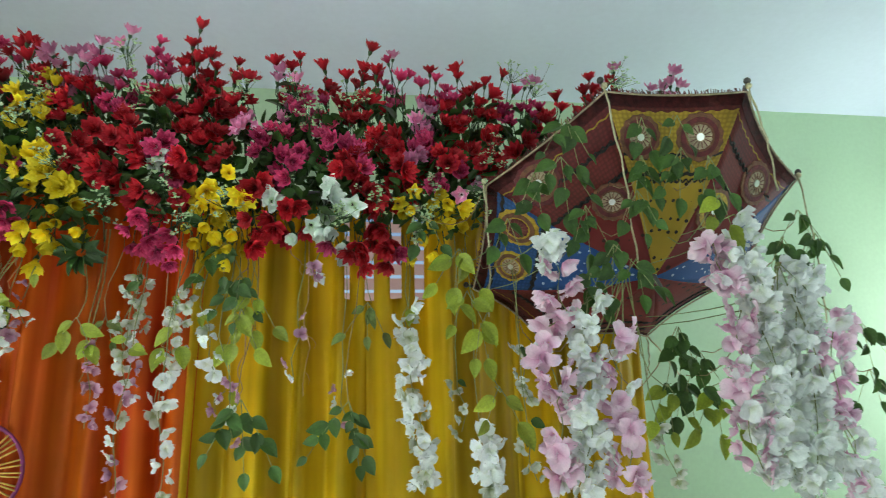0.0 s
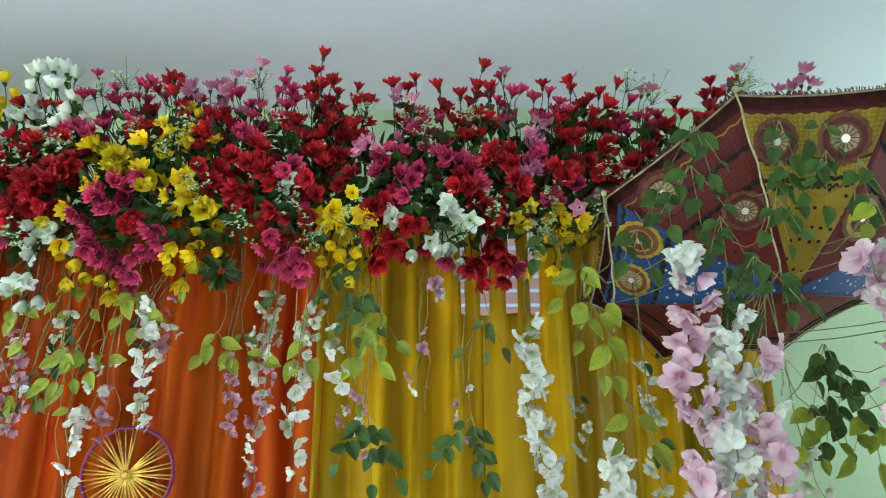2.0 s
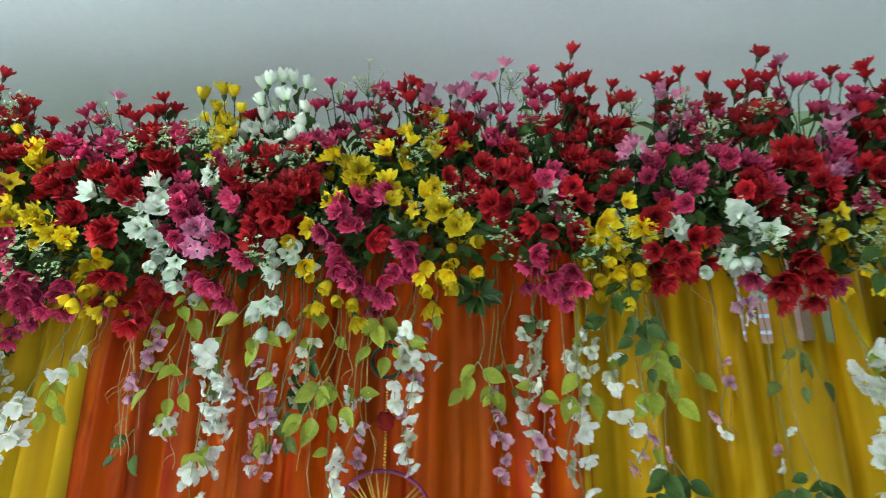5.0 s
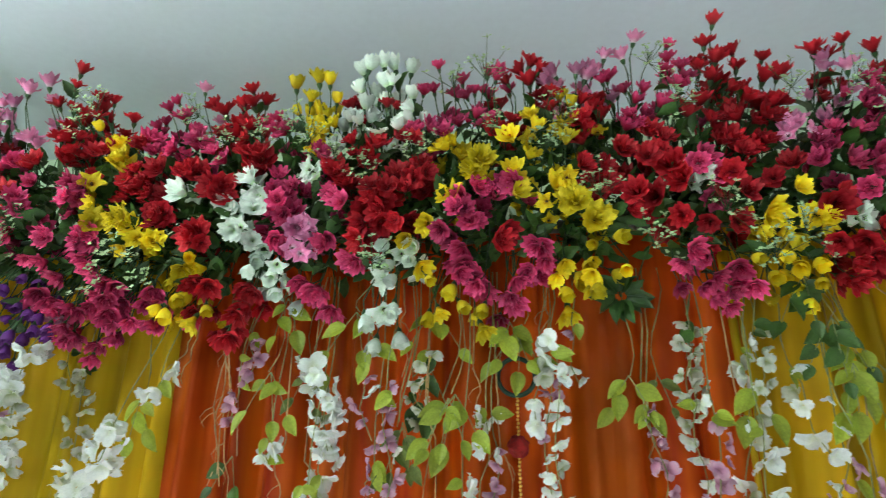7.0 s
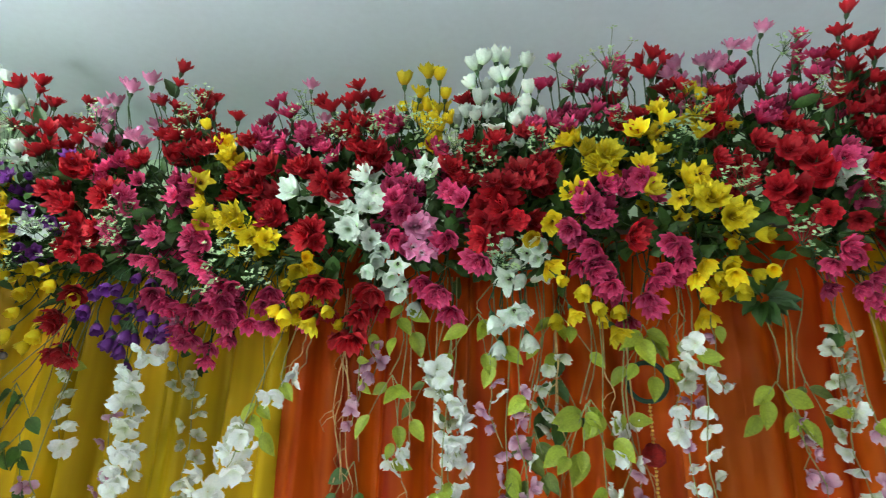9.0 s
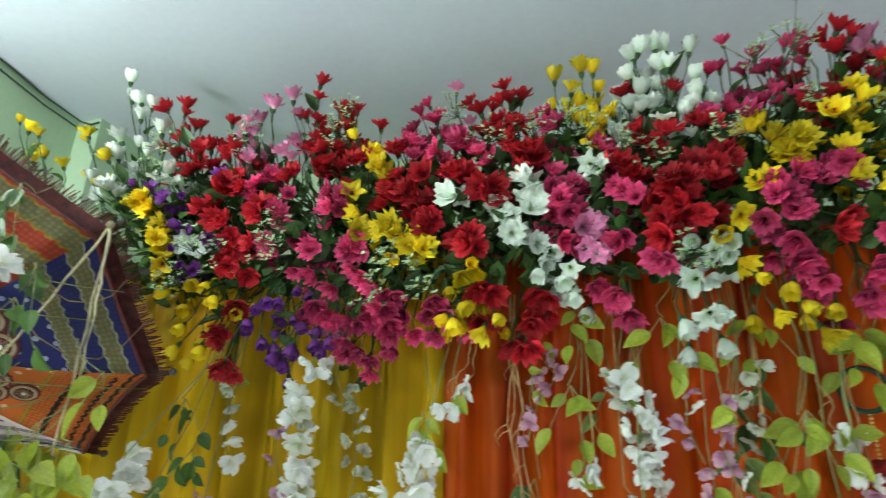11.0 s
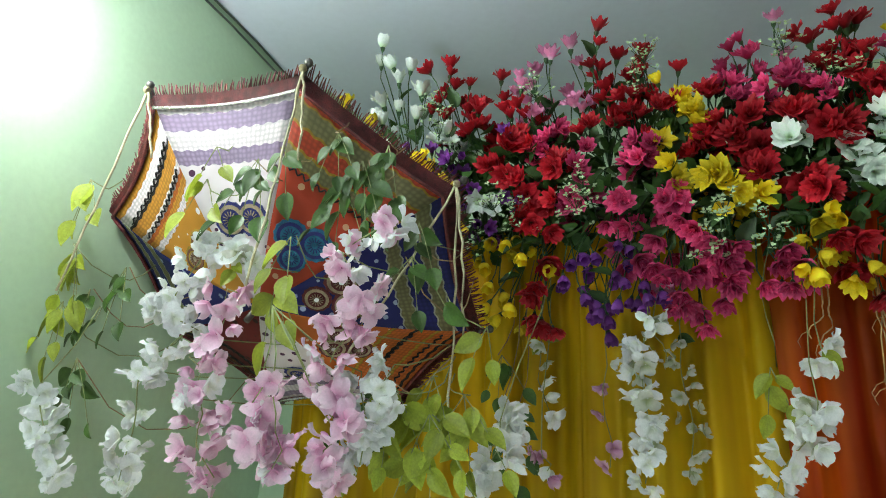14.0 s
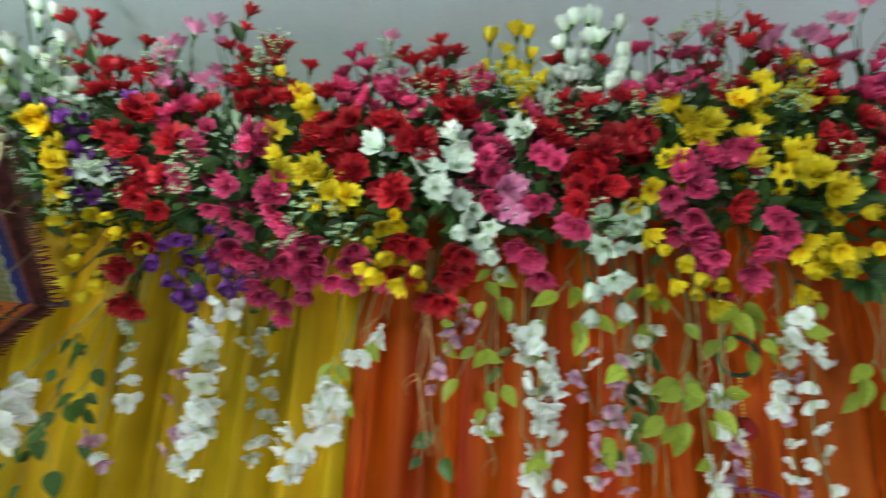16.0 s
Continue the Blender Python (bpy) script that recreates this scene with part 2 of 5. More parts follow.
def rose_mesh(seed, mat):
    rng, bm = random.Random(seed), bmesh.new()
    for count, width, length, o0, o1, base in ((5, 0.047, 0.048, 30, 52, 0.004), (4, 0.044, 0.043, 22, 32, 0.004), (3, 0.036, 0.037, 12, 16, 0.004), (3, 0.017, 0.030, 4, 8, 0.002)):
        off = rng.random() * 6
        for i in range(count):
            sheet(bm, petal_rows(rng, width * rng.uniform(0.9, 1.1), length * rng.uniform(0.88, 1.12), o0, o1 + rng.uniform(-16, 22), off + math.tau * i / count + rng.uniform(-0.15, 0.15), 0.009, False, base, 6, 6))
    calyx(bm, 0.006, 0.010, 1)
    return finish_mesh("rose", bm, (mat, STEM))


def trumpet_mesh(seed, mat):
    """A bud that opens from a narrow cup to a flared, ruffled lip."""
    rng, bm = random.Random(seed), bmesh.new()
    for lay in range(2):
        for i in range(4):
            sheet(bm, petal_rows(rng, 0.044 - 0.008 * lay, 0.047 * rng.uniform(0.88, 1.1) - 0.006 * lay, 20 - 6 * lay, 40 - 16 * lay + rng.uniform(-12, 22), math.tau * (i + 0.5 * lay) / 4 + rng.uniform(-0.2, 0.2), 0.007, False, 0.004 - 0.002 * lay, 6, 6))
    calyx(bm, 0.008, 0.014, 1)
    return finish_mesh("trumpet", bm, (mat, STEM))


def bell_mesh(seed, mat):
    rng, bm = random.Random(seed), bmesh.new()
    for lay in range(2):
        for i in range(3):
            sheet(bm, petal_rows(rng, 0.040 - 0.004 * lay, 0.044 * rng.uniform(0.93, 1.07), 58 - 14 * lay, -2 + rng.uniform(-4, 16), math.tau * (i + 0.5 * lay) / 3, 0.003, False, 0.001))
    calyx(bm, 0.007, 0.012, 1)
    return finish_mesh("bell", bm, (mat, STEM))


def star_mesh(seed, mat):
    rng, bm = random.Random(seed), bmesh.new()
    for i in range(5):
        sheet(bm, petal_rows(rng, 0.034, 0.041 * rng.uniform(0.92, 1.08), 18, 88 + rng.uniform(-14, 14), math.tau * i / 5 + rng.uniform(-0.12, 0.12), 0.005, True, 0.002, 6, 6))
    ball(bm, (0, 0, 0.010), 0.0045, 6, 4, 2)
    for i in range(5):
        a = math.tau * i / 5
        tube(bm, [(0, 0, 0.008), (0.006 * math.cos(a), 0.006 * math.sin(a), 0.019)], 0.0009, 0.0012, 3)
    calyx(bm, 0.005, 0.012, 1)
    return finish_mesh("star", bm, (mat, STEM, EYE_MAT))


def finish_mesh(name, bm, mats):
    me = bpy.data.meshes.new(name)
    bm.to_mesh(me)
    bm.free()
    for mt in mats:
        me.materials.append(mt)
    me.shade_smooth()
    return me


def leaf_mesh(name, length, width, mat, fold=0.25, serrate=0.0):
    bm = bmesh.new()
    rows, n = [], 7
    for i in range(n + 1):
        s = i / n
        w = width * max(0.04, math.sin(math.pi * min(1, 0.06 + 0.94 * s ** 0.8)) ** 0.85)
        if serrate and i % 2:
            w *= 1 - serrate
        bend = -0.22 * length * s * s
        rows.append([Vector((u * w, s * length, bend + abs(u) * w * fold * 2 - (0.004 if u == 0 else 0))) for u in (-0.5, -0.25, 0, 0.25, 0.5)])
    sheet(bm, rows)
    return finish_mesh(name, bm, (mat,))


def blossom_mesh(seed, mat, petals=4, size=0.026):
    rng, bm = random.Random(seed), bmesh.new()
    for i in range(petals):
        sheet(bm, petal_rows(rng, size * rng.uniform(0.95, 1.45), size * rng.uniform(0.85, 1.3), rng.uniform(10, 60), rng.uniform(40, 150), math.tau * i / petals + rng.uniform(-0.5, 0.5), 0.004, False, 0.001, 6, 5, True))
    return finish_mesh("blossom", bm, (mat,))


def aim(direction, roll=0.0):
    return Vector(direction).normalized().to_track_quat("Z", "Y").to_matrix().to_4x4() @ Matrix.Rotation(roll, 4, "Z")


def leaf_turn(d, rng, loose=0.6):
    """A leaf that grows along d with its face to the room."""
    d = Vector(d).normalized()
    n = Vector((rng.uniform(-loose, loose), -1, rng.uniform(-loose, loose) + 0.3))
    n = (n - d * n.dot(d)).normalized()
    x = d.cross(n)
    return Matrix((x, d, n)).transposed().to_4x4()


def child(name, me, parent, place, turn, scale=1.0):
    """A part with shared mesh data; place is relative to the parent's origin."""
    ob = new(name, me)
    ob.parent = parent
    ob.matrix_local = Matrix.Translation(place) @ turn @ Matrix.Scale(scale, 4)
    return ob


# ---------------------------------------------------------------- structure
CEILING_Z = 2.80


def wall(name, pts, label):
    """A wall of 15 cm on a ground line from a to b, thick to its left side."""
    (ax, ay), (bx, by) = pts
    d = Vector((bx - ax, by - ay)).normalized()
    nrm = Vector((-d.y, d.x)) * 0.15
    bm = bmesh.new()
    low = [bm.verts.new((x, y, 0)) for x, y in ((ax, ay), (bx, by), (bx + nrm.x, by + nrm.y), (ax + nrm.x, ay + nrm.y))]
    top = [bm.verts.new((v.co.x, v.co.y, CEILING_Z)) for v in low]
    bm.faces.new(low[::-1])
    bm.faces.new(top)
    for i in range(4):
        bm.faces.new((low[i], low[(i + 1) % 4], top[(i + 1) % 4], top[i]))
    return tagged(link(name, bm, WALL, None, label, False), kind="structure", category="wall")


def back_y(x):
    return 2.37 - 0.03 * x


def west_x(y):
    return -3.11 - 0.14 * (y - 1.4)


wall("wall_west", ((west_x(-2.9), -2.9), (west_x(2.5), 2.5)), "pale green painted side wall with a lamp")
wall("wall_south", ((3.1, -2.9), (-3.17, -2.9)), "pale green painted wall closing the room")
wall("wall_east", ((3.1, back_y(3.1)), (3.1, -2.9)), "pale green painted side wall closing the room")

# back wall with a louvred window in it
# widened west of the visible part, unseen behind drapes, to hold the added lamp
WX0, WX1, WZ0, WZ1 = -1.62, 0.56, 1.40, 2.30


def back_wall():
    bm = bmesh.new()

    def slab(x0, x1, z0, z1):
        vs = [bm.verts.new((x, back_y(x) + dy, z)) for z in (z0, z1) for x, dy in ((x0, 0), (x1, 0), (x1, 0.15), (x0, 0.15))]
        for f in ((0, 1, 5, 4), (1, 2, 6, 5), (2, 3, 7, 6), (3, 0, 4, 7), (4, 5, 6, 7), (3, 2, 1, 0)):
            bm.faces.new([vs[i] for i in f])
    slab(-3.32, WX0, 0, CEILING_Z)
    slab(WX1, 3.25, 0, CEILING_Z)
    slab(WX0, WX1, 0, WZ0)
    slab(WX0, WX1, WZ1, CEILING_Z)
    return tagged(link("wall_north", bm, WALL, None, "pale green painted back wall behind the flowers", False), kind="structure", category="wall")


back_wall()
bm = bmesh.new()
box(bm, -3.24, -3.07, 1.87, back_y(-3.1) + 0.01, 0, CEILING_Z)
tagged(link("pillar", bm, WALL, None, "pale green painted pillar in the corner of the room", False), kind="structure", category="pillar")
bm = bmesh.new()
box(bm, -3.32, 3.25, -3.05, 2.6, CEILING_Z, CEILING_Z + 0.12)
tagged(link("ceiling", bm, CEIL, None, "plain grey-white painted ceiling", False), kind="structure", category="ceiling")
bm = bmesh.new()
box(bm, -3.32, 3.25, -3.05, 2.6, -0.1, 0)
tagged(link("floor", bm, FLOOR, None, "plain stone floor of the room", False), kind="structure", category="floor")

PANE = glowing("daylit_frosted_glass", (1.0, 0.74, 0.68), WINDOW_GLOW)
FRAME_PAINT = surface("window_frame_paint", (0.62, 0.52, 0.46), 0.5, 0.2)


def louvre_window():
    w = empty("window_1", (WX0 + WX1) / 2, back_y((WX0 + WX1) / 2) + 0.05, WZ0)
    w.rotation_euler.z = math.atan(-0.03)
    tagged(w, "louvred glass window in the back wall behind cloth", "window", kind="structure")
    hw, h = (WX1 - WX0) / 2, WZ1 - WZ0
    for x0, x1, z0, z1 in ((-hw, hw, 0, 0.04), (-hw, hw, h - 0.04, h), (-hw, -hw + 0.04, 0.04, h - 0.04), (hw - 0.04, hw, 0.04, h - 0.04)):
        b = bmesh.new()
        box(b, x0, x1, 0, 0.06, z0, z1)
        part("window_frame", b, FRAME_PAINT, w, smooth=False)
    n = 13
    for i in range(n):
        b = bmesh.new()
        z = 0.05 + (h - 0.1) * i / n
        vs = [b.verts.new(p) for p in ((-hw + 0.04, 0.015, z), (hw - 0.04, 0.015, z), (hw - 0.04, 0.04, z + 0.052), (-hw + 0.04, 0.04, z + 0.052))]
        b.faces.new(vs)
        bmesh.ops.solidify(b, geom=b.faces[:], thickness=0.004)
        part("pane", b, PANE, w, smooth=False)
    return w


louvre_window()

# cables clipped along the top of the side wall
for k, dz in enumerate((0.010, 0.040)):
    bm = bmesh.new()
    pts = [(west_x(y) + 0.012, y, CEILING_Z - dz - 0.004 * math.sin(i * 1.7 + k)) for i, y in enumerate(-2.8 + 0.15 * i for i in range(31))]
    pts += [(-3.13, 1.84, CEILING_Z - dz - 0.015), (-3.10, 1.858, CEILING_Z - dz - 0.02), (-3.07, 1.862, CEILING_Z - dz - 0.012)]
    tube(bm, pts, 0.0036, sides=6)
    tagged(link("cable", bm, CABLE), "dark electric cable along the top of the wall", "cable", "wall cables")


def wall_lamp(y):
    lamp = empty("wall_lamp", west_x(y), y, 2.30)
    tagged(lamp, "glowing white bulb in a holder on the green wall", "lamp", "bulbs on the side wall")
    b = bmesh.new()
    box(b, 0.0, 0.02, -0.05, 0.05, -0.05, 0.05)
    bmesh.ops.bevel(b, geom=b.edges[:], offset=0.005, segments=2, affect="EDGES")
    part("mount", b, surface("white_plastic", (0.75, 0.75, 0.72), 0.4, 0.05), lamp)
    b = bmesh.new()
    tube(b, [(0.02, 0, 0), (0.06, 0, 0.0), (0.085, 0, -0.01)], 0.02, 0.018, 12)
    part("holder", b, surface("lamp_holder", (0.7, 0.7, 0.68), 0.4, 0.05), lamp)
    b = bmesh.new()
    ball(b, (0.135, 0, -0.012), 0.055, 20, 12)
    part("bulb", b, glowing("bulb_glass", (0.9, 1.0, 1.0), 30.0), lamp)


wall_lamp(0.71)
# added lamp body, out of view, for the second bulb's light
wall_lamp(-0.7)

# ---------------------------------------------------------------- stand and drapes
PIPE_Y, PIPE_Z = 1.69, 2.10
stand = empty("backdrop_stand", -0.9, PIPE_Y, 0)
tagged(stand, "dark steel pipe frame carrying drapes and flowers", "stand")
bm = bmesh.new()
tube(bm, [(-2.0, 0, PIPE_Z), (2.02, 0, PIPE_Z)], 0.016, sides=10)
part("crossbar", bm, PIPE, stand)
for x in (-1.9, 1.2):
    bm = bmesh.new()
    tube(bm, [(x, 0.10, 0.0), (x, 0.10, PIPE_Z + 0.02)], 0.02, sides=10)
    part("post", bm, PIPE, stand)
    bm = bmesh.new()
    box(bm, x - 0.02, x + 0.02, -0.01, 0.11, PIPE_Z + 0.014, PIPE_Z + 0.034)
    part("bracket", bm, PIPE, stand)


def drape(x0, x1, mat, label, seed, pleats, slits=False):
    """A pleated cloth from the crossbar to the floor."""
    rng = random.Random(seed)
    n, rows = int((x1 - x0) * 90), []
    ph = [rng.uniform(0, 6) for _ in range(6)]
    zs = [PIPE_Z + 0.02, PIPE_Z, 2.05, 1.98, 1.9, 1.8, 1.68, 1.55, 1.4, 1.2, 0.9, 0.5, 0.03]
    for z in zs:
        d = PIPE_Z + 0.02 - z
        row = []
        for i in range(n + 1):
            u = i / n
            f = u * pleats * math.tau
            amp = 0.013 + 0.014 * min(1, d / 0.5)
            y = math.sin(f + 1.2 * math.sin(f * 0.31 + ph[0]) + 0.25 * d * math.sin(u * 9 + ph[2]) + ph[1]) * amp
            y += 0.008 * math.sin(f * 2.3 + ph[3] + 0.4 * d) + 0.006 * math.sin(f * 0.5 + ph[4])
            x = x0 + (x1 - x0) * u
            push = min(1, max(0, (x - 0.28) / 0.35)) * min(1, d / 0.15)
            row.append(Vector((x + 0.006 * math.sin(f * 1.5 + ph[5] + d * 2), 1.735 + y + 0.24 * push * push * (3 - 2 * push), z)))
        rows.append(row)
    thing = empty("drape", (x0 + x1) / 2, 1.735, PIPE_Z)
    tagged(thing, label, "drape", "drapes behind the flowers")
    o = Vector(thing.location)
    widths = 3
    for k in range(widths):
        a, c = n * k // widths, n * (k + 1) // widths
        b = bmesh.new()
        sheet(b, [[p - o for p in r[a:c + 1]] for r in rows])
        if slits:
            gone = []
            for fc in b.faces:
                m = fc.calc_center_median() + o
                if 0.02 < m.x < 0.28 and 1.80 + 0.03 * math.sin(m.x * 40) < m.z and ((m.x - 0.005) / 0.074) % 1 < 0.45:
                    gone.append(fc)
            bmesh.ops.delete(b, geom=gone, context="FACES")
        ob = part("cloth_width", b, mat, thing)
        sol = ob.modifiers.new("thickness", "SOLIDIFY")
        sol.thickness = 0.0015
    b = bmesh.new()
    tube(b, [p - o for p in rows[0][::6]] + [rows[0][-1] - o], 0.006, sides=6)
    part("heading_cord", b, mat, thing)
    return thing


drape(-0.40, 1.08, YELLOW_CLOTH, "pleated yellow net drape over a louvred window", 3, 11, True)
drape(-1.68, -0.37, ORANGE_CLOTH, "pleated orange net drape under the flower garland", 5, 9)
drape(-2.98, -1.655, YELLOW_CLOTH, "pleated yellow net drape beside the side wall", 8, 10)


# ---------------------------------------------------------------- umbrellas
def panel_cloth(name, bands, ground, dots, dot_scale):
    """Printed cloth: bands along the rim (UV v), small dots on the ground near the top."""
    m, t, p, out = nodes_of(name)
    L = t.links.new
    co, sep = t.nodes.new("ShaderNodeTexCoord"), t.nodes.new("ShaderNodeSeparateXYZ")
    L(co.outputs["UV"], sep.inputs[0])
    wav = t.nodes.new("ShaderNodeTexWave")
    wav.inputs["Scale"].default_value, wav.inputs["Distortion"].default_value = 3.2, 0.0
    L(co.outputs["UV"], wav.inputs["Vector"])
    off = t.nodes.new("ShaderNodeMath")
    off.operation, off.inputs[1].default_value, off.inputs[2].default_value = "MULTIPLY_ADD", 0.008, -0.004
    L(wav.outputs["Fac"], off.inputs[0])
    add = t.nodes.new("ShaderNodeMath")
    L(sep.outputs[1], add.inputs[0])
    L(off.outputs[0], add.inputs[1])
    ramp = t.nodes.new("ShaderNodeValToRGB")
    ramp.color_ramp.interpolation = "CONSTANT"
    e = ramp.color_ramp.elements
    e[0].position, e[0].color = 0.0, (*ground, 1)
    e[1].position, e[1].color = bands[0][0], (*bands[0][1], 1)
    for pos, c in bands[1:]:
        e.new(pos).color = (*c, 1)
    L(add.outputs[0], ramp.inputs[0])
    vor = t.nodes.new("ShaderNodeTexVoronoi")
    vor.inputs["Scale"].default_value, vor.inputs["Randomness"].default_value = dot_scale, 0.35
    L(co.outputs["Object"], vor.inputs["Vector"])
    dot = t.nodes.new("ShaderNodeMath")
    dot.operation, dot.inputs[1].default_value = "LESS_THAN", 0.22
    L(vor.outputs["Distance"], dot.inputs[0])
    low = t.nodes.new("ShaderNodeMath")
    low.operation, low.inputs[1].default_value = "LESS_THAN", bands[0][0]
    L(sep.outputs[1], low.inputs[0])
    both = t.nodes.new("ShaderNodeMath")
    both.operation = "MULTIPLY"
    L(dot.outputs[0], both.inputs[0])
    L(low.outputs[0], both.inputs[1])
    mix = t.nodes.new("ShaderNodeMix")
    mix.data_type = "RGBA"
    mix.inputs[7].default_value = (*dots, 1)
    L(both.outputs[0], mix.inputs[0])
    L(ramp.outputs[0], mix.inputs[6])
    grime, fine = t.nodes.new("ShaderNodeTexNoise"), t.nodes.new("ShaderNodeTexNoise")
    grime.inputs["Scale"].default_value, fine.inputs["Scale"].default_value = 6, 350
    L(co.outputs["Object"], grime.inputs["Vector"])
    L(co.outputs["Object"], fine.inputs["Vector"])
    r = t.nodes.new("ShaderNodeMapRange")
    r.inputs[1].default_value, r.inputs[2].default_value, r.inputs[3].default_value, r.inputs[4].default_value = 0.3, 0.7, 0.8, 1.15
    L(grime.outputs[0], r.inputs[0])
    col = mul(t, mix.outputs[2], r.outputs[0])
    # small woven figure inside the bands
    mp, fig = t.nodes.new("ShaderNodeMapping"), t.nodes.new("ShaderNodeTexVoronoi")
    mp.inputs["Scale"].default_value = (26, 46, 1)
    fig.inputs["Randomness"].default_value = 0.25
    fig.inputs["Scale"].default_value = 1.0
    L(co.outputs["UV"], mp.inputs[0])
    L(mp.outputs[0], fig.inputs["Vector"])
    fr = t.nodes.new("ShaderNodeMapRange")
    fr.inputs[1].default_value, fr.inputs[2].default_value, fr.inputs[3].default_value, fr.inputs[4].default_value = 0.15, 0.55, 1.12, 0.72
    L(fig.outputs["Distance"], fr.inputs[0])
    inband = t.nodes.new("ShaderNodeMix")
    inband.inputs[2].default_value = 1.0
    L(low.outputs[0], inband.inputs[0])
    L(fr.outputs[0], inband.inputs[2])
    inband.inputs[3].default_value = 1.0
    col = mul(t, col, inband.outputs[0])
    L(col, p.inputs["Base Color"])
    p.inputs["Roughness"].default_value = 0.7
    b = t.nodes.new("ShaderNodeBump")
    b.inputs["Strength"].default_value, b.inputs["Distance"].default_value = 0.3, 0.002
    L(fine.outputs[0], b.inputs["Height"])
    L(b.outputs[0], p.inputs["Normal"])
    tl, mx = t.nodes.new("ShaderNodeBsdfTranslucent"), t.nodes.new("ShaderNodeMixShader")
    mx.inputs[0].default_value = 0.25
    L(col, tl.inputs[0])
    L(p.outputs[0], mx.inputs[1])
    L(tl.outputs[0], mx.inputs[2])
    L(mx.outputs[0], out.inputs[0])
    return m


MAROON, GOLD, NAVY, LILAC, CREAM, OCHRE, OLIVE, BLACK = (0.13, 0.012, 0.014), (0.42, 0.26, 0.02), (0.018, 0.02, 0.16), (0.36, 0.26, 0.40), (0.84, 0.74, 0.77), (0.62, 0.27, 0.03), (0.20, 0.20, 0.06), (0.02, 0.015, 0.015)
REDC, ORANGEC, SKY = (0.50, 0.055, 0.02), (0.60, 0.14, 0.02), (0.022, 0.09, 0.30)
SAGE = (0.22, 0.20, 0.09)
PALE = (0.42, 0.42, 0.34)
CLOTHS = {
    "white": panel_cloth("white_panel_cloth", [(0.69, LILAC), (0.755, CREAM), (0.84, LILAC), (0.915, CREAM)], CREAM, (0.10, 0.03, 0.08), 30),
    "red": panel_cloth("red_panel_cloth", [(0.68, GOLD), (0.69, SAGE), (0.745, GOLD), (0.755, REDC), (0.83, GOLD), (0.84, SAGE), (0.915, GOLD), (0.925, REDC)], REDC, (0.7, 0.4, 0.25), 30),
    "blue": panel_cloth("navy_panel_cloth", [(0.66, PALE), (0.667, SAGE), (0.725, PALE), (0.732, NAVY), (0.815, PALE), (0.822, SAGE), (0.885, PALE), (0.892, NAVY)], NAVY, (0.4, 0.45, 0.65), 34),
    "orange": panel_cloth("orange_panel_cloth", [(0.60, GOLD), (0.62, ORANGEC), (0.70, BLACK), (0.72, ORANGEC), (0.80, GOLD), (0.82, ORANGEC), (0.90, BLACK), (0.92, ORANGEC)], ORANGEC, (0.75, 0.5, 0.3), 34),
    "ochre": panel_cloth("ochre_panel_cloth", [(0.58, CREAM), (0.62, OCHRE), (0.66, ORANGEC), (0.68, CREAM), (0.72, OCHRE), (0.80, BLACK), (0.82, CREAM), (0.90, OCHRE)], OCHRE, CREAM, 30),
    "maroon": panel_cloth("maroon_panel_cloth", [(0.62, BLACK), (0.64, (0.17, 0.018, 0.016)), (0.78, BLACK), (0.795, MAROON), (0.90, GOLD), (0.91, MAROON)], (0.19, 0.014, 0.016), (0.05, 0.01, 0.01), 30),
    "gold": panel_cloth("gold_panel_cloth", [(0.60, BLACK), (0.62, GOLD), (0.70, BLACK), (0.715, GOLD), (0.92, MAROON)], GOLD, BLACK, 45),
    "sky": panel_cloth("blue_panel_cloth", [(0.66, BLACK), (0.68, SKY), (0.90, BLACK), (0.92, SKY)], SKY, (0.5, 0.6, 0.8), 48),
}
TRIM = surface("maroon_braid", (0.16, 0.025, 0.025), 0.5, 0.5, 60, 400, 0.8)
GLITTER = surface("silver_sequins", (0.8, 0.75, 0.72), 0.25, 0.4, 200, 500, 0.6, metal=0.8)
THREADS = {k: surface("thread_" + k, c, 0.7, 0.35, 60, 400, 0.5) for k, c in (("black", BLACK), ("navy", NAVY), ("maroon", (0.12, 0.015, 0.02)), ("cream", (0.36, 0.27, 0.18)), ("teal", (0.02, 0.16, 0.28)), ("gold", GOLD), ("brown", (0.16, 0.06, 0.03)))}
MIRROR = surface("mirror_chip", (0.80, 0.80, 0.80), 0.32, 0.05, metal=1.0, bump=0.0)
RIB = surface("rib_steel", (0.12, 0.11, 0.10), 0.4, 0.2, metal=0.7)


def disc_ring(bm, r0, r1, h, seg=20, lobes=0):
    """A flat raised ring (or disc, with r0 = 0), z up."""
    def rad(r, i):
        return r * (1 + (0.07 if lobes and i % 2 else 0))
    out = [bm.verts.new((rad(r1, i) * math.cos(math.tau * i / seg), rad(r1, i) * math.sin(math.tau * i / seg), 0)) for i in range(seg)]
    top = [bm.verts.new((v.co.x * 0.96, v.co.y * 0.96, h)) for v in out]
    inn = [bm.verts.new((r0 * math.cos(math.tau * i / seg), r0 * math.sin(math.tau * i / seg), h)) for i in range(seg)] if r0 else None
    for i in range(seg):
        k = (i + 1) % seg
        bm.faces.new((out[i], out[k], top[k], top[i]))
        if inn:
            bm.faces.new((top[i], top[k], inn[k], inn[i]))
    if not inn:
        bm.faces.new(top)


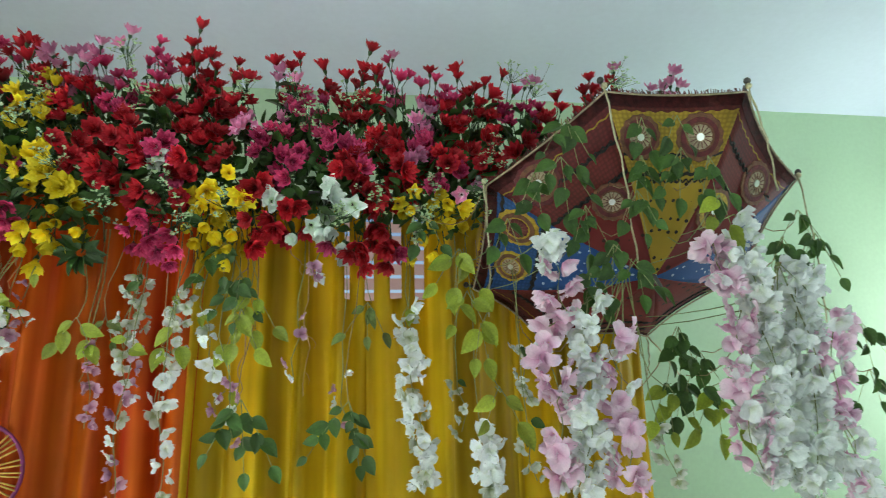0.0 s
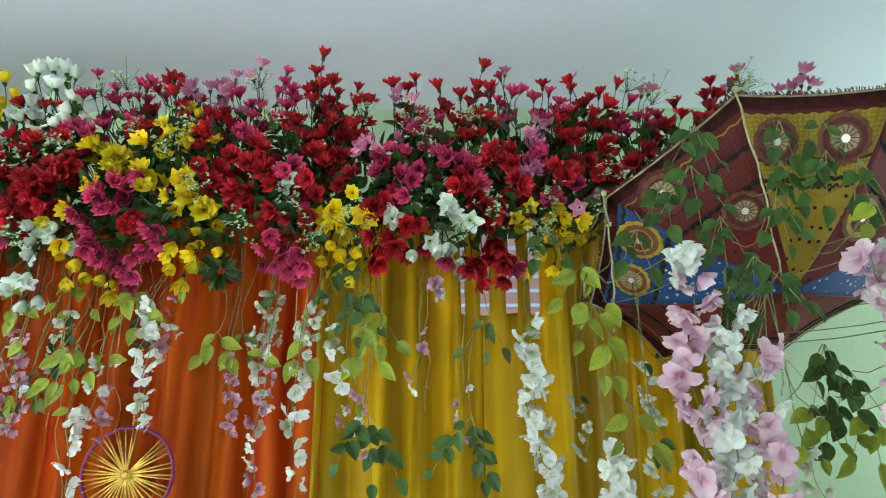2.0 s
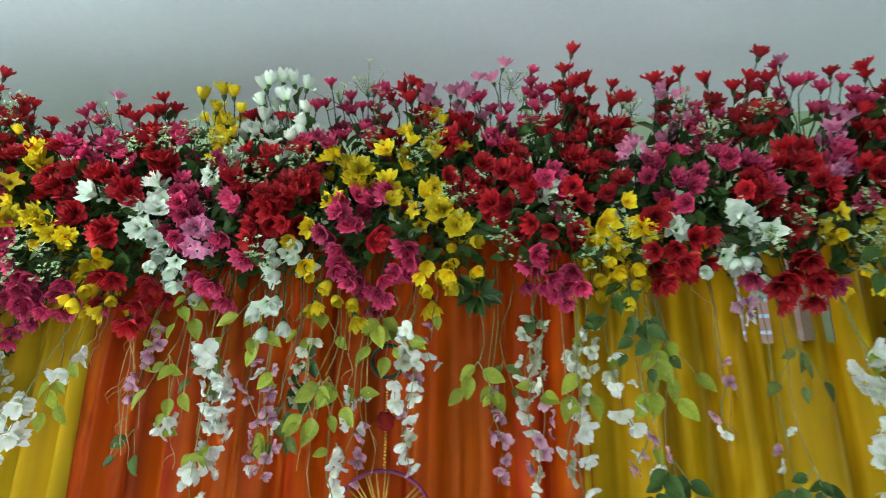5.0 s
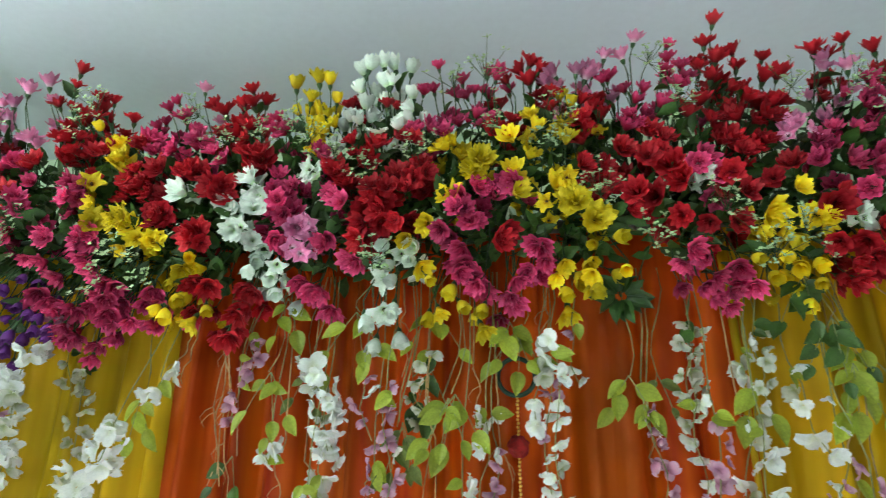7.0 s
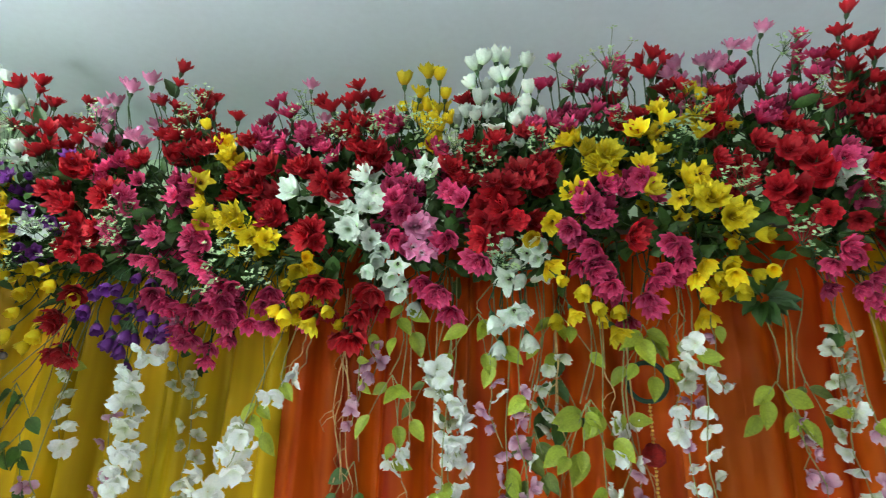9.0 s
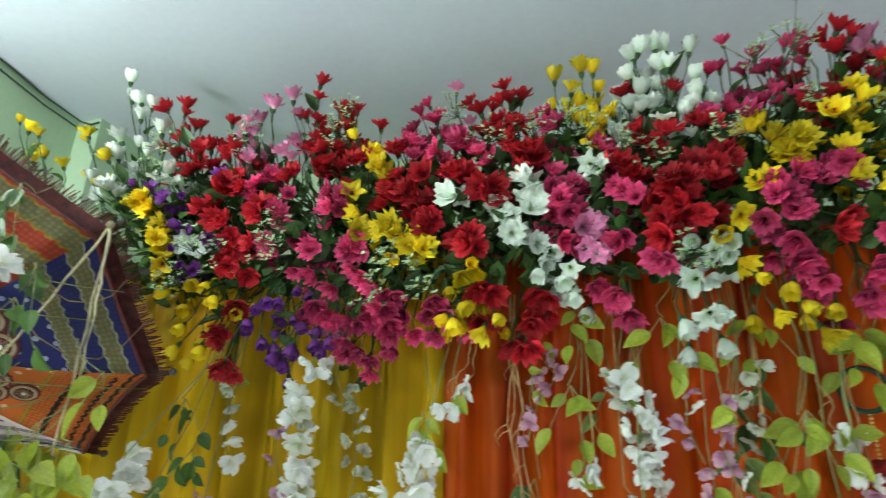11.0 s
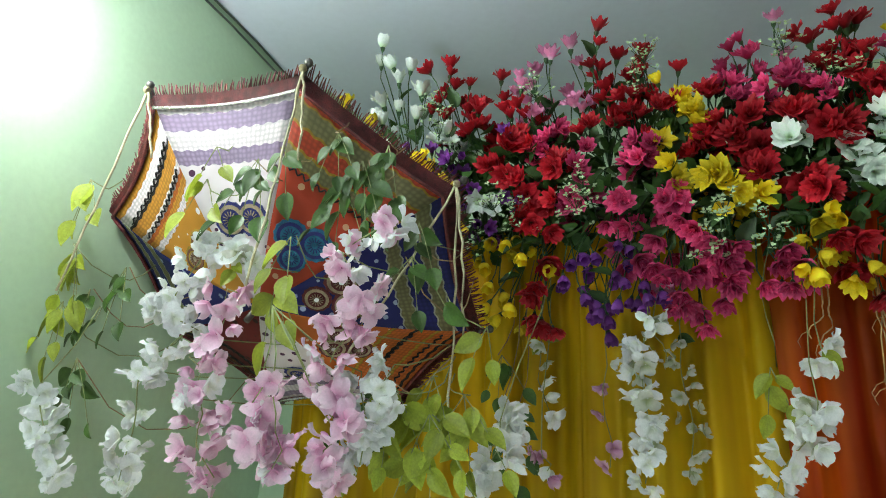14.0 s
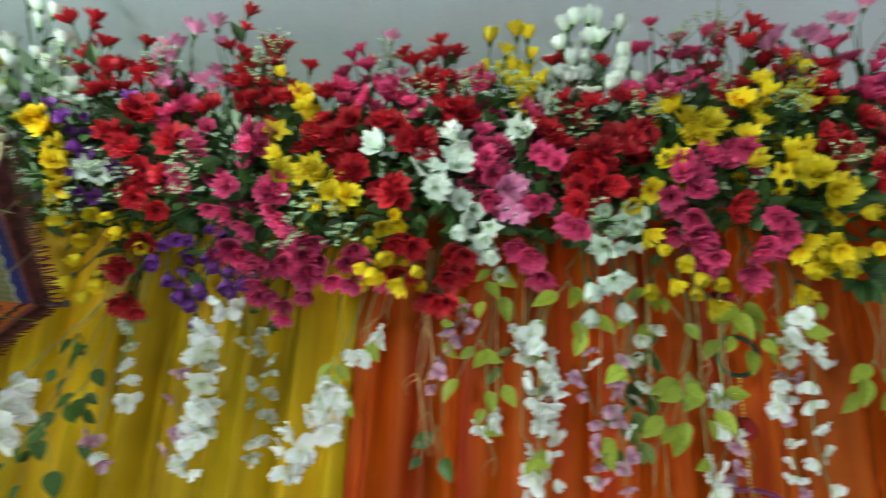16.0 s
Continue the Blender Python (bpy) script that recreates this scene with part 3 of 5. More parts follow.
def umbrella(cx, cy, cz, az, el, roll, R, depth, panels, medals, label, piping=None, fringe=1.0):
    """An open umbrella, its point towards az, el (radians); panels and medals are listed from the first rib on."""
    thing = empty("umbrella", cx, cy, cz)
    tagged(thing, label, "umbrella", "embroidered umbrellas")
    axis = Vector((math.cos(el) * math.sin(az), -math.cos(el) * math.cos(az), math.sin(el)))
    u = Vector((0, 0, 1)).cross(axis).normalized()
    v = axis.cross(u)

    def surf(a, s, lift=0.0):
        """The canopy at the angle a (in ribs from the first) and s from the point (0) to the rim (1)."""
        k, f = math.floor(a), a - math.floor(a)
        p, q = (roll + (k + j) * math.tau / 8 for j in (0, 1))
        sag = 4 * f * (1 - f)
        r = R * s * (1 - 0.035 * sag * s)
        e = Vector((math.cos(p), math.sin(p))) * (1 - f) + Vector((math.cos(q), math.sin(q))) * f
        h = depth * (1 - (0.35 * s + 0.65 * s * s)) - 0.012 * sag * s + lift
        return u * (e.x * r) + v * (e.y * r) + axis * h
    for i, kind in enumerate(panels):
        b = bmesh.new()
        sheet(b, [[surf(i + min(j, 7.9999) / 8 if j < 8 else i + 0.99999, max(s, 0.02)) for j in range(9)] for s in (k / 14 for k in range(15))])
        pn = part("panel", b, CLOTHS[kind], thing, kind + " printed cloth panel")
        sol = pn.modifiers.new("thickness", "SOLIDIFY")
        sol.thickness = 0.002
        sol.offset = 0
        # braid, sequin line and fringe along the rim
        b = bmesh.new()
        sheet(b, [[surf(i + 0.99999 * j / 8, s, 0.004) for j in range(9)] for s in (0.945, 1.01)])
        bmesh.ops.solidify(b, geom=b.faces[:], thickness=0.003)
        part("trim", b, TRIM, thing, "maroon braid")
        b = bmesh.new()
        tube(b, [surf(i + 0.99999 * j / 8, 1.008 if piping else 0.955, 0.009) for j in range(9)], 0.0028 if piping else 0.004, sides=5)
        part("sequin_line", b, piping or (GLITTER if kind == "white" else TRIM), thing)
        for at in {"ochre": (0.70, 0.83), "orange": (0.72, 0.86), "maroon": (0.64, 0.80), "gold": (0.58, 0.70), "red": (0.675,), "sky": (0.68,)}.get(kind, ()):
            b = bmesh.new()
            tube(b, [surf(i + 0.06 + 0.88 * j / 60, at + 0.010 * math.sin(j * 1.25), 0.004) for j in range(61)], 0.0022, sides=4)
            part("stitched_wave", b, THREADS["black"], thing, "black stitched wave")
        b = bmesh.new()
        rng = random.Random(i * 7 + 1)
        for j in range(80):
            a = i + (j + 0.5) / 80
            p0, p1 = surf(a, 1.0), surf(a + rng.uniform(-0.015, 0.015), 1.0 + (0.035 + rng.random() * 0.022) * fringe, -0.004 + rng.uniform(-0.006, 0.006))
            tube(b, [p0, (p0 + p1) / 2 + axis * 0.002, p1], 0.0018, 0.0012, 3)
        part("fringe", b, TRIM, thing, "maroon thread fringe")
    for i in range(8):
        b = bmesh.new()
        tube(b, [surf(i, s, -0.006) for s in (0.02, 0.25, 0.5, 0.75, 1.0, 1.02)], 0.003, sides=5)
        part("rib", b, RIB, thing)
        b = bmesh.new()
        tube(b, [surf(i, 0.99, 0.0), surf(i, 1.03, -0.004)], 0.005, 0.004, 6)
        ball(b, surf(i, 1.045, -0.006), 0.009, 8, 6)
        part("rib_tip", b, RIB, thing, "dark metal rib tip")
    b = bmesh.new()
    tube(b, [axis * (depth + 0.05), axis * depth, axis * -0.36], 0.007, 0.007, 8)
    part("shaft", b, RIB, thing)
    for a, s, r, c1, c2, c3, mir in medals:
        n = (surf(a + 0.02, s) - surf(a - 0.02, s)).cross(surf(a, s + 0.02) - surf(a, s - 0.02)).normalized()
        n = n if n.dot(axis) > 0 else -n
        md = empty("medallion", 0, 0, 0)
        md.parent = thing
        md.matrix_local = Matrix.Translation(surf(a, s, 0.003)) @ aim(n)
        for r0, r1, h, c, lb in ((0, r, 0.002, c1, 1), (r * 0.62, r * 0.86, 0.0035, c2, 0), (0, r * 0.52, 0.0032, c3, 1)):
            b = bmesh.new()
            disc_ring(b, r0, r1, h, 28, lb)
            part("embroidery_ring", b, THREADS[c], md, smooth=False)
        b = bmesh.new()
        for k in range(14):
            q = math.tau * k / 14
            d = Vector((math.cos(q), math.sin(q), 0))
            tube(b, [d * r * 0.2 + Vector((0, 0, 0.004)), d * r * 0.48 + Vector((0, 0, 0.004))], 0.0012, sides=3)
        part("stitching", b, THREADS[c2], md)
        if mir:
            b = bmesh.new()
            disc_ring(b, 0, r * 0.17, 0.005, 10)
            part("mirror", b, MIRROR, md, "round mirror chip", smooth=False)
    tips = [Vector((cx, cy, cz)) + surf(i, 1.02) for i in range(8)]
    return thing, tips


EAST_MEDALS = [(2.25, 0.80, 0.060, "brown", "maroon", "cream", 1), (2.80, 0.80, 0.055, "brown", "maroon", "cream", 1), (3.75, 0.86, 0.060, "maroon", "brown", "cream", 1), (4.25, 0.82, 0.060, "gold", "brown", "maroon", 1),
               (4.72, 0.82, 0.050, "gold", "brown", "cream", 1), (1.6, 0.5, 0.06, "brown", "gold", "brown", 1), (1.3, 0.80, 0.06, "brown", "maroon", "cream", 1), (3.3, 0.55, 0.05, "brown", "maroon", "cream", 1)]
WEST_MEDALS = [(2.30, 0.44, 0.036, "navy", "cream", "navy", 0), (2.62, 0.44, 0.036, "navy", "cream", "navy", 0), (1.35, 0.45, 0.034, "teal", "navy", "teal", 0), (1.68, 0.42, 0.034, "teal", "navy", "teal", 0), (1.5, 0.33, 0.03, "teal", "navy", "teal", 0),
               (0.3, 0.44, 0.036, "maroon", "cream", "maroon", 1), (0.7, 0.44, 0.036, "maroon", "cream", "maroon", 1), (0.5, 0.30, 0.03, "maroon", "cream", "maroon", 1), (3.4, 0.42, 0.03, "gold", "brown", "cream", 0), (3.7, 0.40, 0.03, "gold", "brown", "cream", 0),
               (7.35, 0.44, 0.032, "maroon", "cream", "maroon", 1), (7.65, 0.42, 0.032, "maroon", "cream", "maroon", 1), (7.5, 0.56, 0.03, "maroon", "cream", "maroon", 1), (6.4, 0.6, 0.035, "navy", "cream", "navy", 0)]
east_umbrella, EAST_TIPS = umbrella(0.844, 1.56, 1.968, 0.0, -0.917, -0.329, 0.485, 0.186, ["sky", "maroon", "gold", "maroon", "sky", "maroon", "maroon", "maroon"], EAST_MEDALS,
                                    "open embroidered umbrella in maroon, gold and blue with fringe", THREADS["cream"], 0.4)
west_umbrella, WEST_TIPS = umbrella(-2.672, 1.306, 1.906, 0.121, -0.826, -0.421, 0.46, 0.145, ["blue", "red", "white", "ochre", "blue", "maroon", "white", "orange"], WEST_MEDALS,
                                    "open embroidered umbrella with white, red, navy and orange panels")

# ---------------------------------------------------------------- flower sprays on the crossbar
RED_A = [
    [(0.758, 2.468), (0.735, 2.421), (0.815, 2.450), (0.846, 2.432), (0.774, 2.425)],
    [(0.649, 2.402), (0.605, 2.317), (0.649, 2.344)],
    [(0.540, 2.229), (0.496, 2.195)],
    [(0.486, 2.465)],
    [(0.438, 2.263), (0.420, 2.237), (0.415, 2.178), (0.446, 2.169), (0.398, 2.161), (0.376, 2.194)],
    [(0.334, 2.464), (0.342, 2.446), (0.399, 2.418), (0.424, 2.428), (0.395, 2.351), (0.402, 2.324), (0.447, 2.391), (0.372, 2.391)],
    [(0.328, 2.177), (0.273, 2.185), (0.302, 2.152)],
    [(0.288, 2.323), (0.313, 2.341), (0.342, 2.280), (0.325, 2.263), (0.294, 2.280)],
    [(0.259, 2.458)],
    [(0.183, 2.126), (0.190, 2.093), (0.160, 2.143)],
    [(0.115, 1.949), (0.121, 1.902), (0.093, 1.965), (0.137, 1.926)],
    [(0.100, 2.235), (0.148, 2.236), (0.115, 2.201), (0.154, 2.193), (0.083, 2.201)],
]
RED_B = [
    [(0.088, 2.508), (0.067, 2.452), (0.100, 2.443)],
    [(0.080, 2.060), (0.095, 2.044), (0.119, 2.069)],
    [(0.054, 2.339), (0.022, 2.321), (0.087, 2.348), (0.069, 2.287), (0.029, 2.278)],
    [(0.054, 1.910), (0.031, 1.887), (0.061, 1.887)],
    [(0.016, 2.424)],
    [(0.012, 2.159), (0.035, 2.126), (-0.004, 2.126), (0.057, 2.093), (0.043, 2.167)],
    [(-0.050, 2.451), (-0.033, 2.387), (-0.050, 2.347), (-0.002, 2.321)],
    [(-0.182, 2.450), (-0.141, 2.450), (-0.116, 2.469)],
    [(-0.198, 2.084), (-0.220, 2.059), (-0.234, 1.980), (-0.181, 1.980), (-0.209, 1.902), (-0.135, 2.012), (-0.105, 2.012), (-0.165, 1.949), (-0.203, 1.941)],
    [(-0.281, 2.449), (-0.255, 2.404)],
    [(-0.292, 2.157), (-0.322, 2.132)],
    [(-0.345, 2.319), (-0.375, 2.284), (-0.312, 2.284), (-0.290, 2.319), (-0.328, 2.275)],
]
RED_C = [
    [(-0.383, 2.541), (-0.406, 2.494), (-0.355, 2.457), (-0.341, 2.430), (-0.387, 2.448)],
    [(-0.389, 2.232), (-0.341, 2.216), (-0.364, 2.199), (-0.318, 2.224)],
    [(-0.409, 2.393), (-0.427, 2.429), (-0.335, 2.376), (-0.287, 2.394), (-0.371, 2.353)],
    [(-0.463, 2.035), (-0.510, 2.059), (-0.402, 2.035)],
    [(-0.471, 2.300), (-0.430, 2.275), (-0.488, 2.326), (-0.412, 2.224), (-0.448, 2.318)],
    [(-0.507, 2.140), (-0.525, 2.173), (-0.408, 2.140), (-0.429, 2.107), (-0.382, 2.099)],
    [(-0.554, 2.257), (-0.543, 2.206), (-0.573, 2.189), (-0.618, 2.214), (-0.529, 2.232)],
    [(-0.604, 2.107), (-0.609, 2.074), (-0.566, 2.099)],
    [(-0.671, 2.336), (-0.657, 2.357), (-0.696, 2.345)],
    [(-0.699, 2.285), (-0.694, 2.270), (-0.707, 2.249)],
    [(-0.704, 2.179), (-0.687, 2.157), (-0.677, 2.116), (-0.655, 2.183), (-0.658, 2.135)],
]
RED_D = [
    [(-0.760, 2.356), (-0.779, 2.389), (-0.767, 2.341)],
    [(-0.832, 2.457), (-0.804, 2.463), (-0.784, 2.445), (-0.866, 2.435), (-0.812, 2.423)],
    [(-0.879, 2.295), (-0.892, 2.281), (-0.872, 2.265), (-0.853, 2.301)],
    [(-0.886, 2.018), (-0.874, 2.037)],
    [(-1.075, 2.257), (-1.096, 2.270)],
    [(-1.085, 2.189), (-1.060, 2.210), (-1.046, 2.180), (-1.078, 2.167), (-1.096, 2.140), (-1.111, 2.183)],
    [(-1.128, 2.379), (-1.141, 2.356)],
    [(-1.147, 2.121), (-1.174, 2.136), (-1.158, 2.094), (-1.135, 2.142), (-1.168, 2.150)],
    [(-1.195, 2.061), (-1.180, 2.034), (-1.198, 2.021), (-1.143, 2.060), (-1.118, 2.066)],
    [(-1.209, 2.253), (-1.182, 2.245), (-1.162, 2.258), (-1.187, 2.223), (-1.224, 2.269)],
    [(-1.241, 2.386), (-1.221, 2.393)],
    [(-1.259, 2.197), (-1.236, 2.167), (-1.222, 2.160), (-1.244, 2.189)],
]
RED_E = [
    [(-1.438, 1.924), (-1.423, 1.911), (-1.445, 1.886), (-1.454, 1.861), (-1.486, 1.825), (-1.465, 1.812)],
    [(-1.478, 2.252), (-1.443, 2.250), (-1.461, 2.229), (-1.434, 2.235), (-1.452, 2.213)],
    [(-1.537, 2.309), (-1.552, 2.317), (-1.516, 2.315), (-1.474, 2.321), (-1.491, 2.291)],
    [(-1.551, 1.939), (-1.570, 1.933), (-1.529, 1.926), (-1.562, 1.875)],
    [(-1.586, 2.399), (-1.562, 2.389), (-1.506, 2.460), (-1.512, 2.403), (-1.491, 2.410), (-1.463, 2.424)],
    [(-1.600, 2.062), (-1.581, 2.068), (-1.589, 2.041), (-1.561, 2.033)],
    [(-1.612, 2.206), (-1.592, 2.212), (-1.557, 2.174), (-1.521, 2.165), (-1.533, 2.151), (-1.629, 2.222)],
    [(-1.717, 2.196), (-1.686, 2.217), (-1.711, 2.166), (-1.674, 2.157), (-1.695, 2.121), (-1.672, 2.113), (-1.732, 2.181), (-1.680, 2.095)],
    [(-1.767, 2.312), (-1.758, 2.296)],
]
RED_F = [
    [(-1.775, 2.207), (-1.758, 2.184), (-1.750, 2.224)],
    [(-1.816, 2.396)],
    [(-1.858, 2.277), (-1.844, 2.289), (-1.898, 2.396), (-1.926, 2.386)],
    [(-1.884, 2.457), (-1.891, 2.442), (-1.898, 2.420)],
    [(-1.983, 2.381), (-1.988, 2.336), (-1.946, 2.321), (-1.918, 2.324), (-1.931, 2.289), (-1.904, 2.277), (-1.952, 2.277)],
    [(-1.995, 2.556), (-1.993, 2.505), (-1.992, 2.439), (-2.014, 2.435)],
    [(-2.042, 2.254), (-2.014, 2.258)],
    [(-2.096, 2.188), (-2.109, 2.161), (-2.228, 2.161), (-2.197, 2.150)],
    [(-2.124, 1.929), (-2.148, 1.873), (-2.160, 1.854), (-2.142, 1.791), (-2.114, 1.778)],
    [(-2.171, 2.104), (-2.178, 2.090), (-2.112, 2.083), (-2.133, 2.078)],
    [(-2.189, 2.049), (-2.158, 2.025), (-2.115, 2.008)],
    [(-2.229, 2.354), (-2.197, 2.357), (-2.211, 2.327), (-2.180, 2.330), (-2.192, 2.285), (-2.206, 2.264), (-2.174, 2.244), (-2.220, 2.251)],
]
RED_G = [
    [(-2.251, 2.473)],
    [(-2.263, 2.211), (-2.278, 2.200)],
    [(-2.326, 2.354), (-2.307, 2.327), (-2.330, 2.314), (-2.293, 2.357), (-2.346, 2.309)],
    [(-2.450, 2.406), (-2.413, 2.391)],
    [(-2.466, 2.533), (-2.395, 2.537), (-2.392, 2.509), (-2.335, 2.463)],
]
MAGENTA_A = [
    [(0.514, 2.401), (0.526, 2.343), (0.570, 2.374), (0.584, 2.352), (0.486, 2.360), (0.556, 2.317), (0.541, 2.331)],
    [(0.306, 2.399), (0.322, 2.359), (0.274, 2.426), (0.290, 2.359)],
    [(0.269, 2.110), (0.283, 2.086), (0.333, 2.135), (0.252, 2.094)],
    [(0.242, 2.219), (0.210, 2.202), (0.257, 2.185), (0.235, 2.236)],
    [(0.199, 2.435), (0.174, 2.435), (0.232, 2.417), (0.124, 2.407), (0.134, 2.490)],
    [(0.020, 2.209), (0.044, 2.193), (0.066, 2.142)],
    [(-0.027, 2.218), (-0.035, 2.192), (-0.051, 2.234)],
    [(-0.029, 1.910), (0.159, 1.895)],
    [(-0.114, 2.286), (-0.090, 2.321), (-0.139, 2.329), (-0.099, 2.347), (-0.042, 2.321), (-0.106, 2.303)],
    [(-0.145, 2.225), (-0.153, 2.166), (-0.121, 2.142), (-0.144, 2.100), (-0.106, 2.175)],
    [(-0.216, 2.216), (-0.223, 2.174), (-0.200, 2.200), (-0.185, 2.242)],
]
MAGENTA_B = [
    [(-0.449, 2.190), (-0.471, 2.165), (-0.423, 2.148)],
    [(-0.488, 2.493), (-0.494, 2.456), (-0.468, 2.429), (-0.508, 2.419), (-0.481, 2.375), (-0.458, 2.402)],
    [(-0.497, 1.979), (-0.525, 1.948), (-0.481, 1.964), (-0.463, 1.917), (-0.484, 1.902), (-0.425, 1.902), (-0.439, 1.887), (-0.419, 1.933), (-0.402, 1.894)],
    [(-0.597, 2.299), (-0.602, 2.274), (-0.572, 2.282)],
    [(-0.645, 2.409), (-0.595, 2.392), (-0.630, 2.427), (-0.554, 2.374), (-0.520, 2.335), (-0.576, 2.343)],
    [(-0.820, 1.997), (-0.808, 1.984), (-0.797, 1.959), (-0.833, 1.947), (-0.802, 1.996)],
    [(-0.857, 1.923), (-0.839, 1.935), (-0.875, 1.887), (-0.863, 1.875)],
    [(-0.907, 2.446), (-0.887, 2.436), (-0.880, 2.460)],
    [(-0.917, 2.147), (-0.879, 2.152), (-0.898, 2.125), (-0.930, 2.140), (-0.861, 2.144)],
]
MAGENTA_C = [
    [(-0.969, 2.425), (-0.941, 2.408), (-0.990, 2.411), (-0.962, 2.385), (-0.921, 2.414)],
    [(-0.971, 1.989), (-0.965, 1.957), (-0.946, 1.931), (-0.940, 1.910), (-0.952, 1.950), (-0.970, 1.938)],
    [(-0.974, 2.121), (-0.961, 2.087), (-0.954, 2.066), (-0.986, 2.095), (-0.935, 2.066)],
    [(-1.016, 2.035), (-1.000, 2.028)],
    [(-1.026, 2.470)],
    [(-1.059, 2.407), (-1.038, 2.414)],
    [(-1.077, 2.291), (-1.037, 2.289), (-0.977, 2.301), (-1.010, 2.273)],
    [(-1.213, 1.976), (-1.197, 1.969)],
    [(-1.259, 2.133), (-1.238, 2.111), (-1.274, 2.148)],
    [(-1.282, 2.024), (-1.267, 2.030)],
    [(-1.289, 2.235), (-1.273, 2.205), (-1.305, 2.258)],
    [(-1.310, 1.927), (-1.295, 1.908), (-1.323, 1.934), (-1.283, 1.914)],
    [(-1.358, 2.013), (-1.380, 2.027)],
]
MAGENTA_D = [
    [(-1.394, 2.196), (-1.397, 2.160), (-1.374, 2.145), (-1.357, 2.165), (-1.385, 2.124), (-1.357, 2.109), (-1.403, 2.103), (-1.368, 2.088)],
    [(-1.433, 2.334), (-1.416, 2.310), (-1.393, 2.301), (-1.381, 2.316), (-1.405, 2.340)],
    [(-1.557, 2.256), (-1.537, 2.240)],
    [(-1.604, 2.320), (-1.607, 2.297), (-1.582, 2.280), (-1.613, 2.289), (-1.660, 2.269), (-1.644, 2.260)],
    [(-1.653, 1.916), (-1.634, 1.889), (-1.652, 1.846), (-1.668, 1.890)],
    [(-1.710, 2.302), (-1.711, 2.271), (-1.693, 2.278)],
    [(-1.727, 2.382), (-1.727, 2.351), (-1.709, 2.406), (-1.689, 2.422), (-1.662, 2.403), (-1.675, 2.388)],
    [(-1.755, 1.854), (-1.749, 1.870), (-1.695, 1.851)],
    [(-1.787, 1.950), (-1.776, 1.937), (-1.758, 1.942), (-1.736, 1.928), (-1.771, 1.907), (-1.754, 1.900), (-1.788, 1.914)],
    [(-1.828, 1.984), (-1.840, 1.997), (-1.816, 1.977), (-1.889, 1.958)],
]
MAGENTA_E = [
    [(-1.846, 2.069), (-1.865, 2.051), (-1.840, 2.048)],
    [(-1.853, 1.841), (-1.836, 1.823), (-1.865, 1.818)],
    [(-1.920, 1.916), (-1.901, 1.903), (-1.883, 1.878), (-1.853, 1.888), (-1.835, 1.881)],
    [(-1.923, 2.201), (-1.903, 2.184), (-1.890, 2.161), (-1.916, 2.158), (-1.884, 2.188), (-1.943, 2.168)],
    [(-1.961, 2.067), (-1.948, 2.057), (-1.992, 2.011), (-1.953, 2.001)],
    [(-2.053, 2.168), (-2.044, 2.139), (-2.063, 2.085), (-2.083, 2.073), (-2.048, 2.063)],
    [(-2.159, 2.242), (-2.129, 2.253), (-2.108, 2.264), (-2.086, 2.269), (-2.135, 2.223), (-2.026, 2.208)],
]
PINK_A = [
    [(0.849, 2.512), (1.056, 2.515), (1.042, 2.480), (1.074, 2.471), (0.978, 2.457)],
    [(0.576, 2.438), (0.550, 2.429)],
    [(0.386, 2.102), (0.332, 2.061)],
    [(0.223, 2.323), (0.238, 2.288), (0.213, 2.279), (0.247, 2.306), (0.229, 2.262)],
    [(0.192, 2.160), (0.217, 2.177)],
    [(0.152, 2.505)],
    [(-0.124, 2.396), (-0.165, 2.423), (-0.173, 2.395)],
    [(-0.264, 2.250), (-0.249, 2.276), (-0.279, 2.233), (-0.224, 2.242)],
    [(-0.563, 2.511)],
    [(-0.634, 2.473), (-0.594, 2.479)],
    [(-0.704, 2.432), (-0.690, 2.447), (-0.656, 2.453), (-0.677, 2.430)],
    [(-0.771, 2.420), (-0.758, 2.435), (-0.745, 2.411)],
    [(-1.333, 2.080), (-1.317, 2.052), (-1.338, 2.060), (-1.312, 2.066)],
    [(-1.338, 2.006), (-1.317, 1.992), (-1.306, 2.005)],
    [(-1.617, 2.451)],
    [(-1.877, 1.859), (-1.891, 1.872)],
    [(-2.052, 2.324), (-2.037, 2.314)],
    [(-2.062, 2.508), (-2.045, 2.457)],
]
PINK_B = [
    [(-2.124, 2.499), (-2.110, 2.484)],
    [(-2.153, 2.454)],
    [(-2.164, 2.327), (-2.145, 2.313)],
    [(-2.201, 2.463), (-2.206, 2.414), (-2.187, 2.419), (-2.166, 2.415)],
]
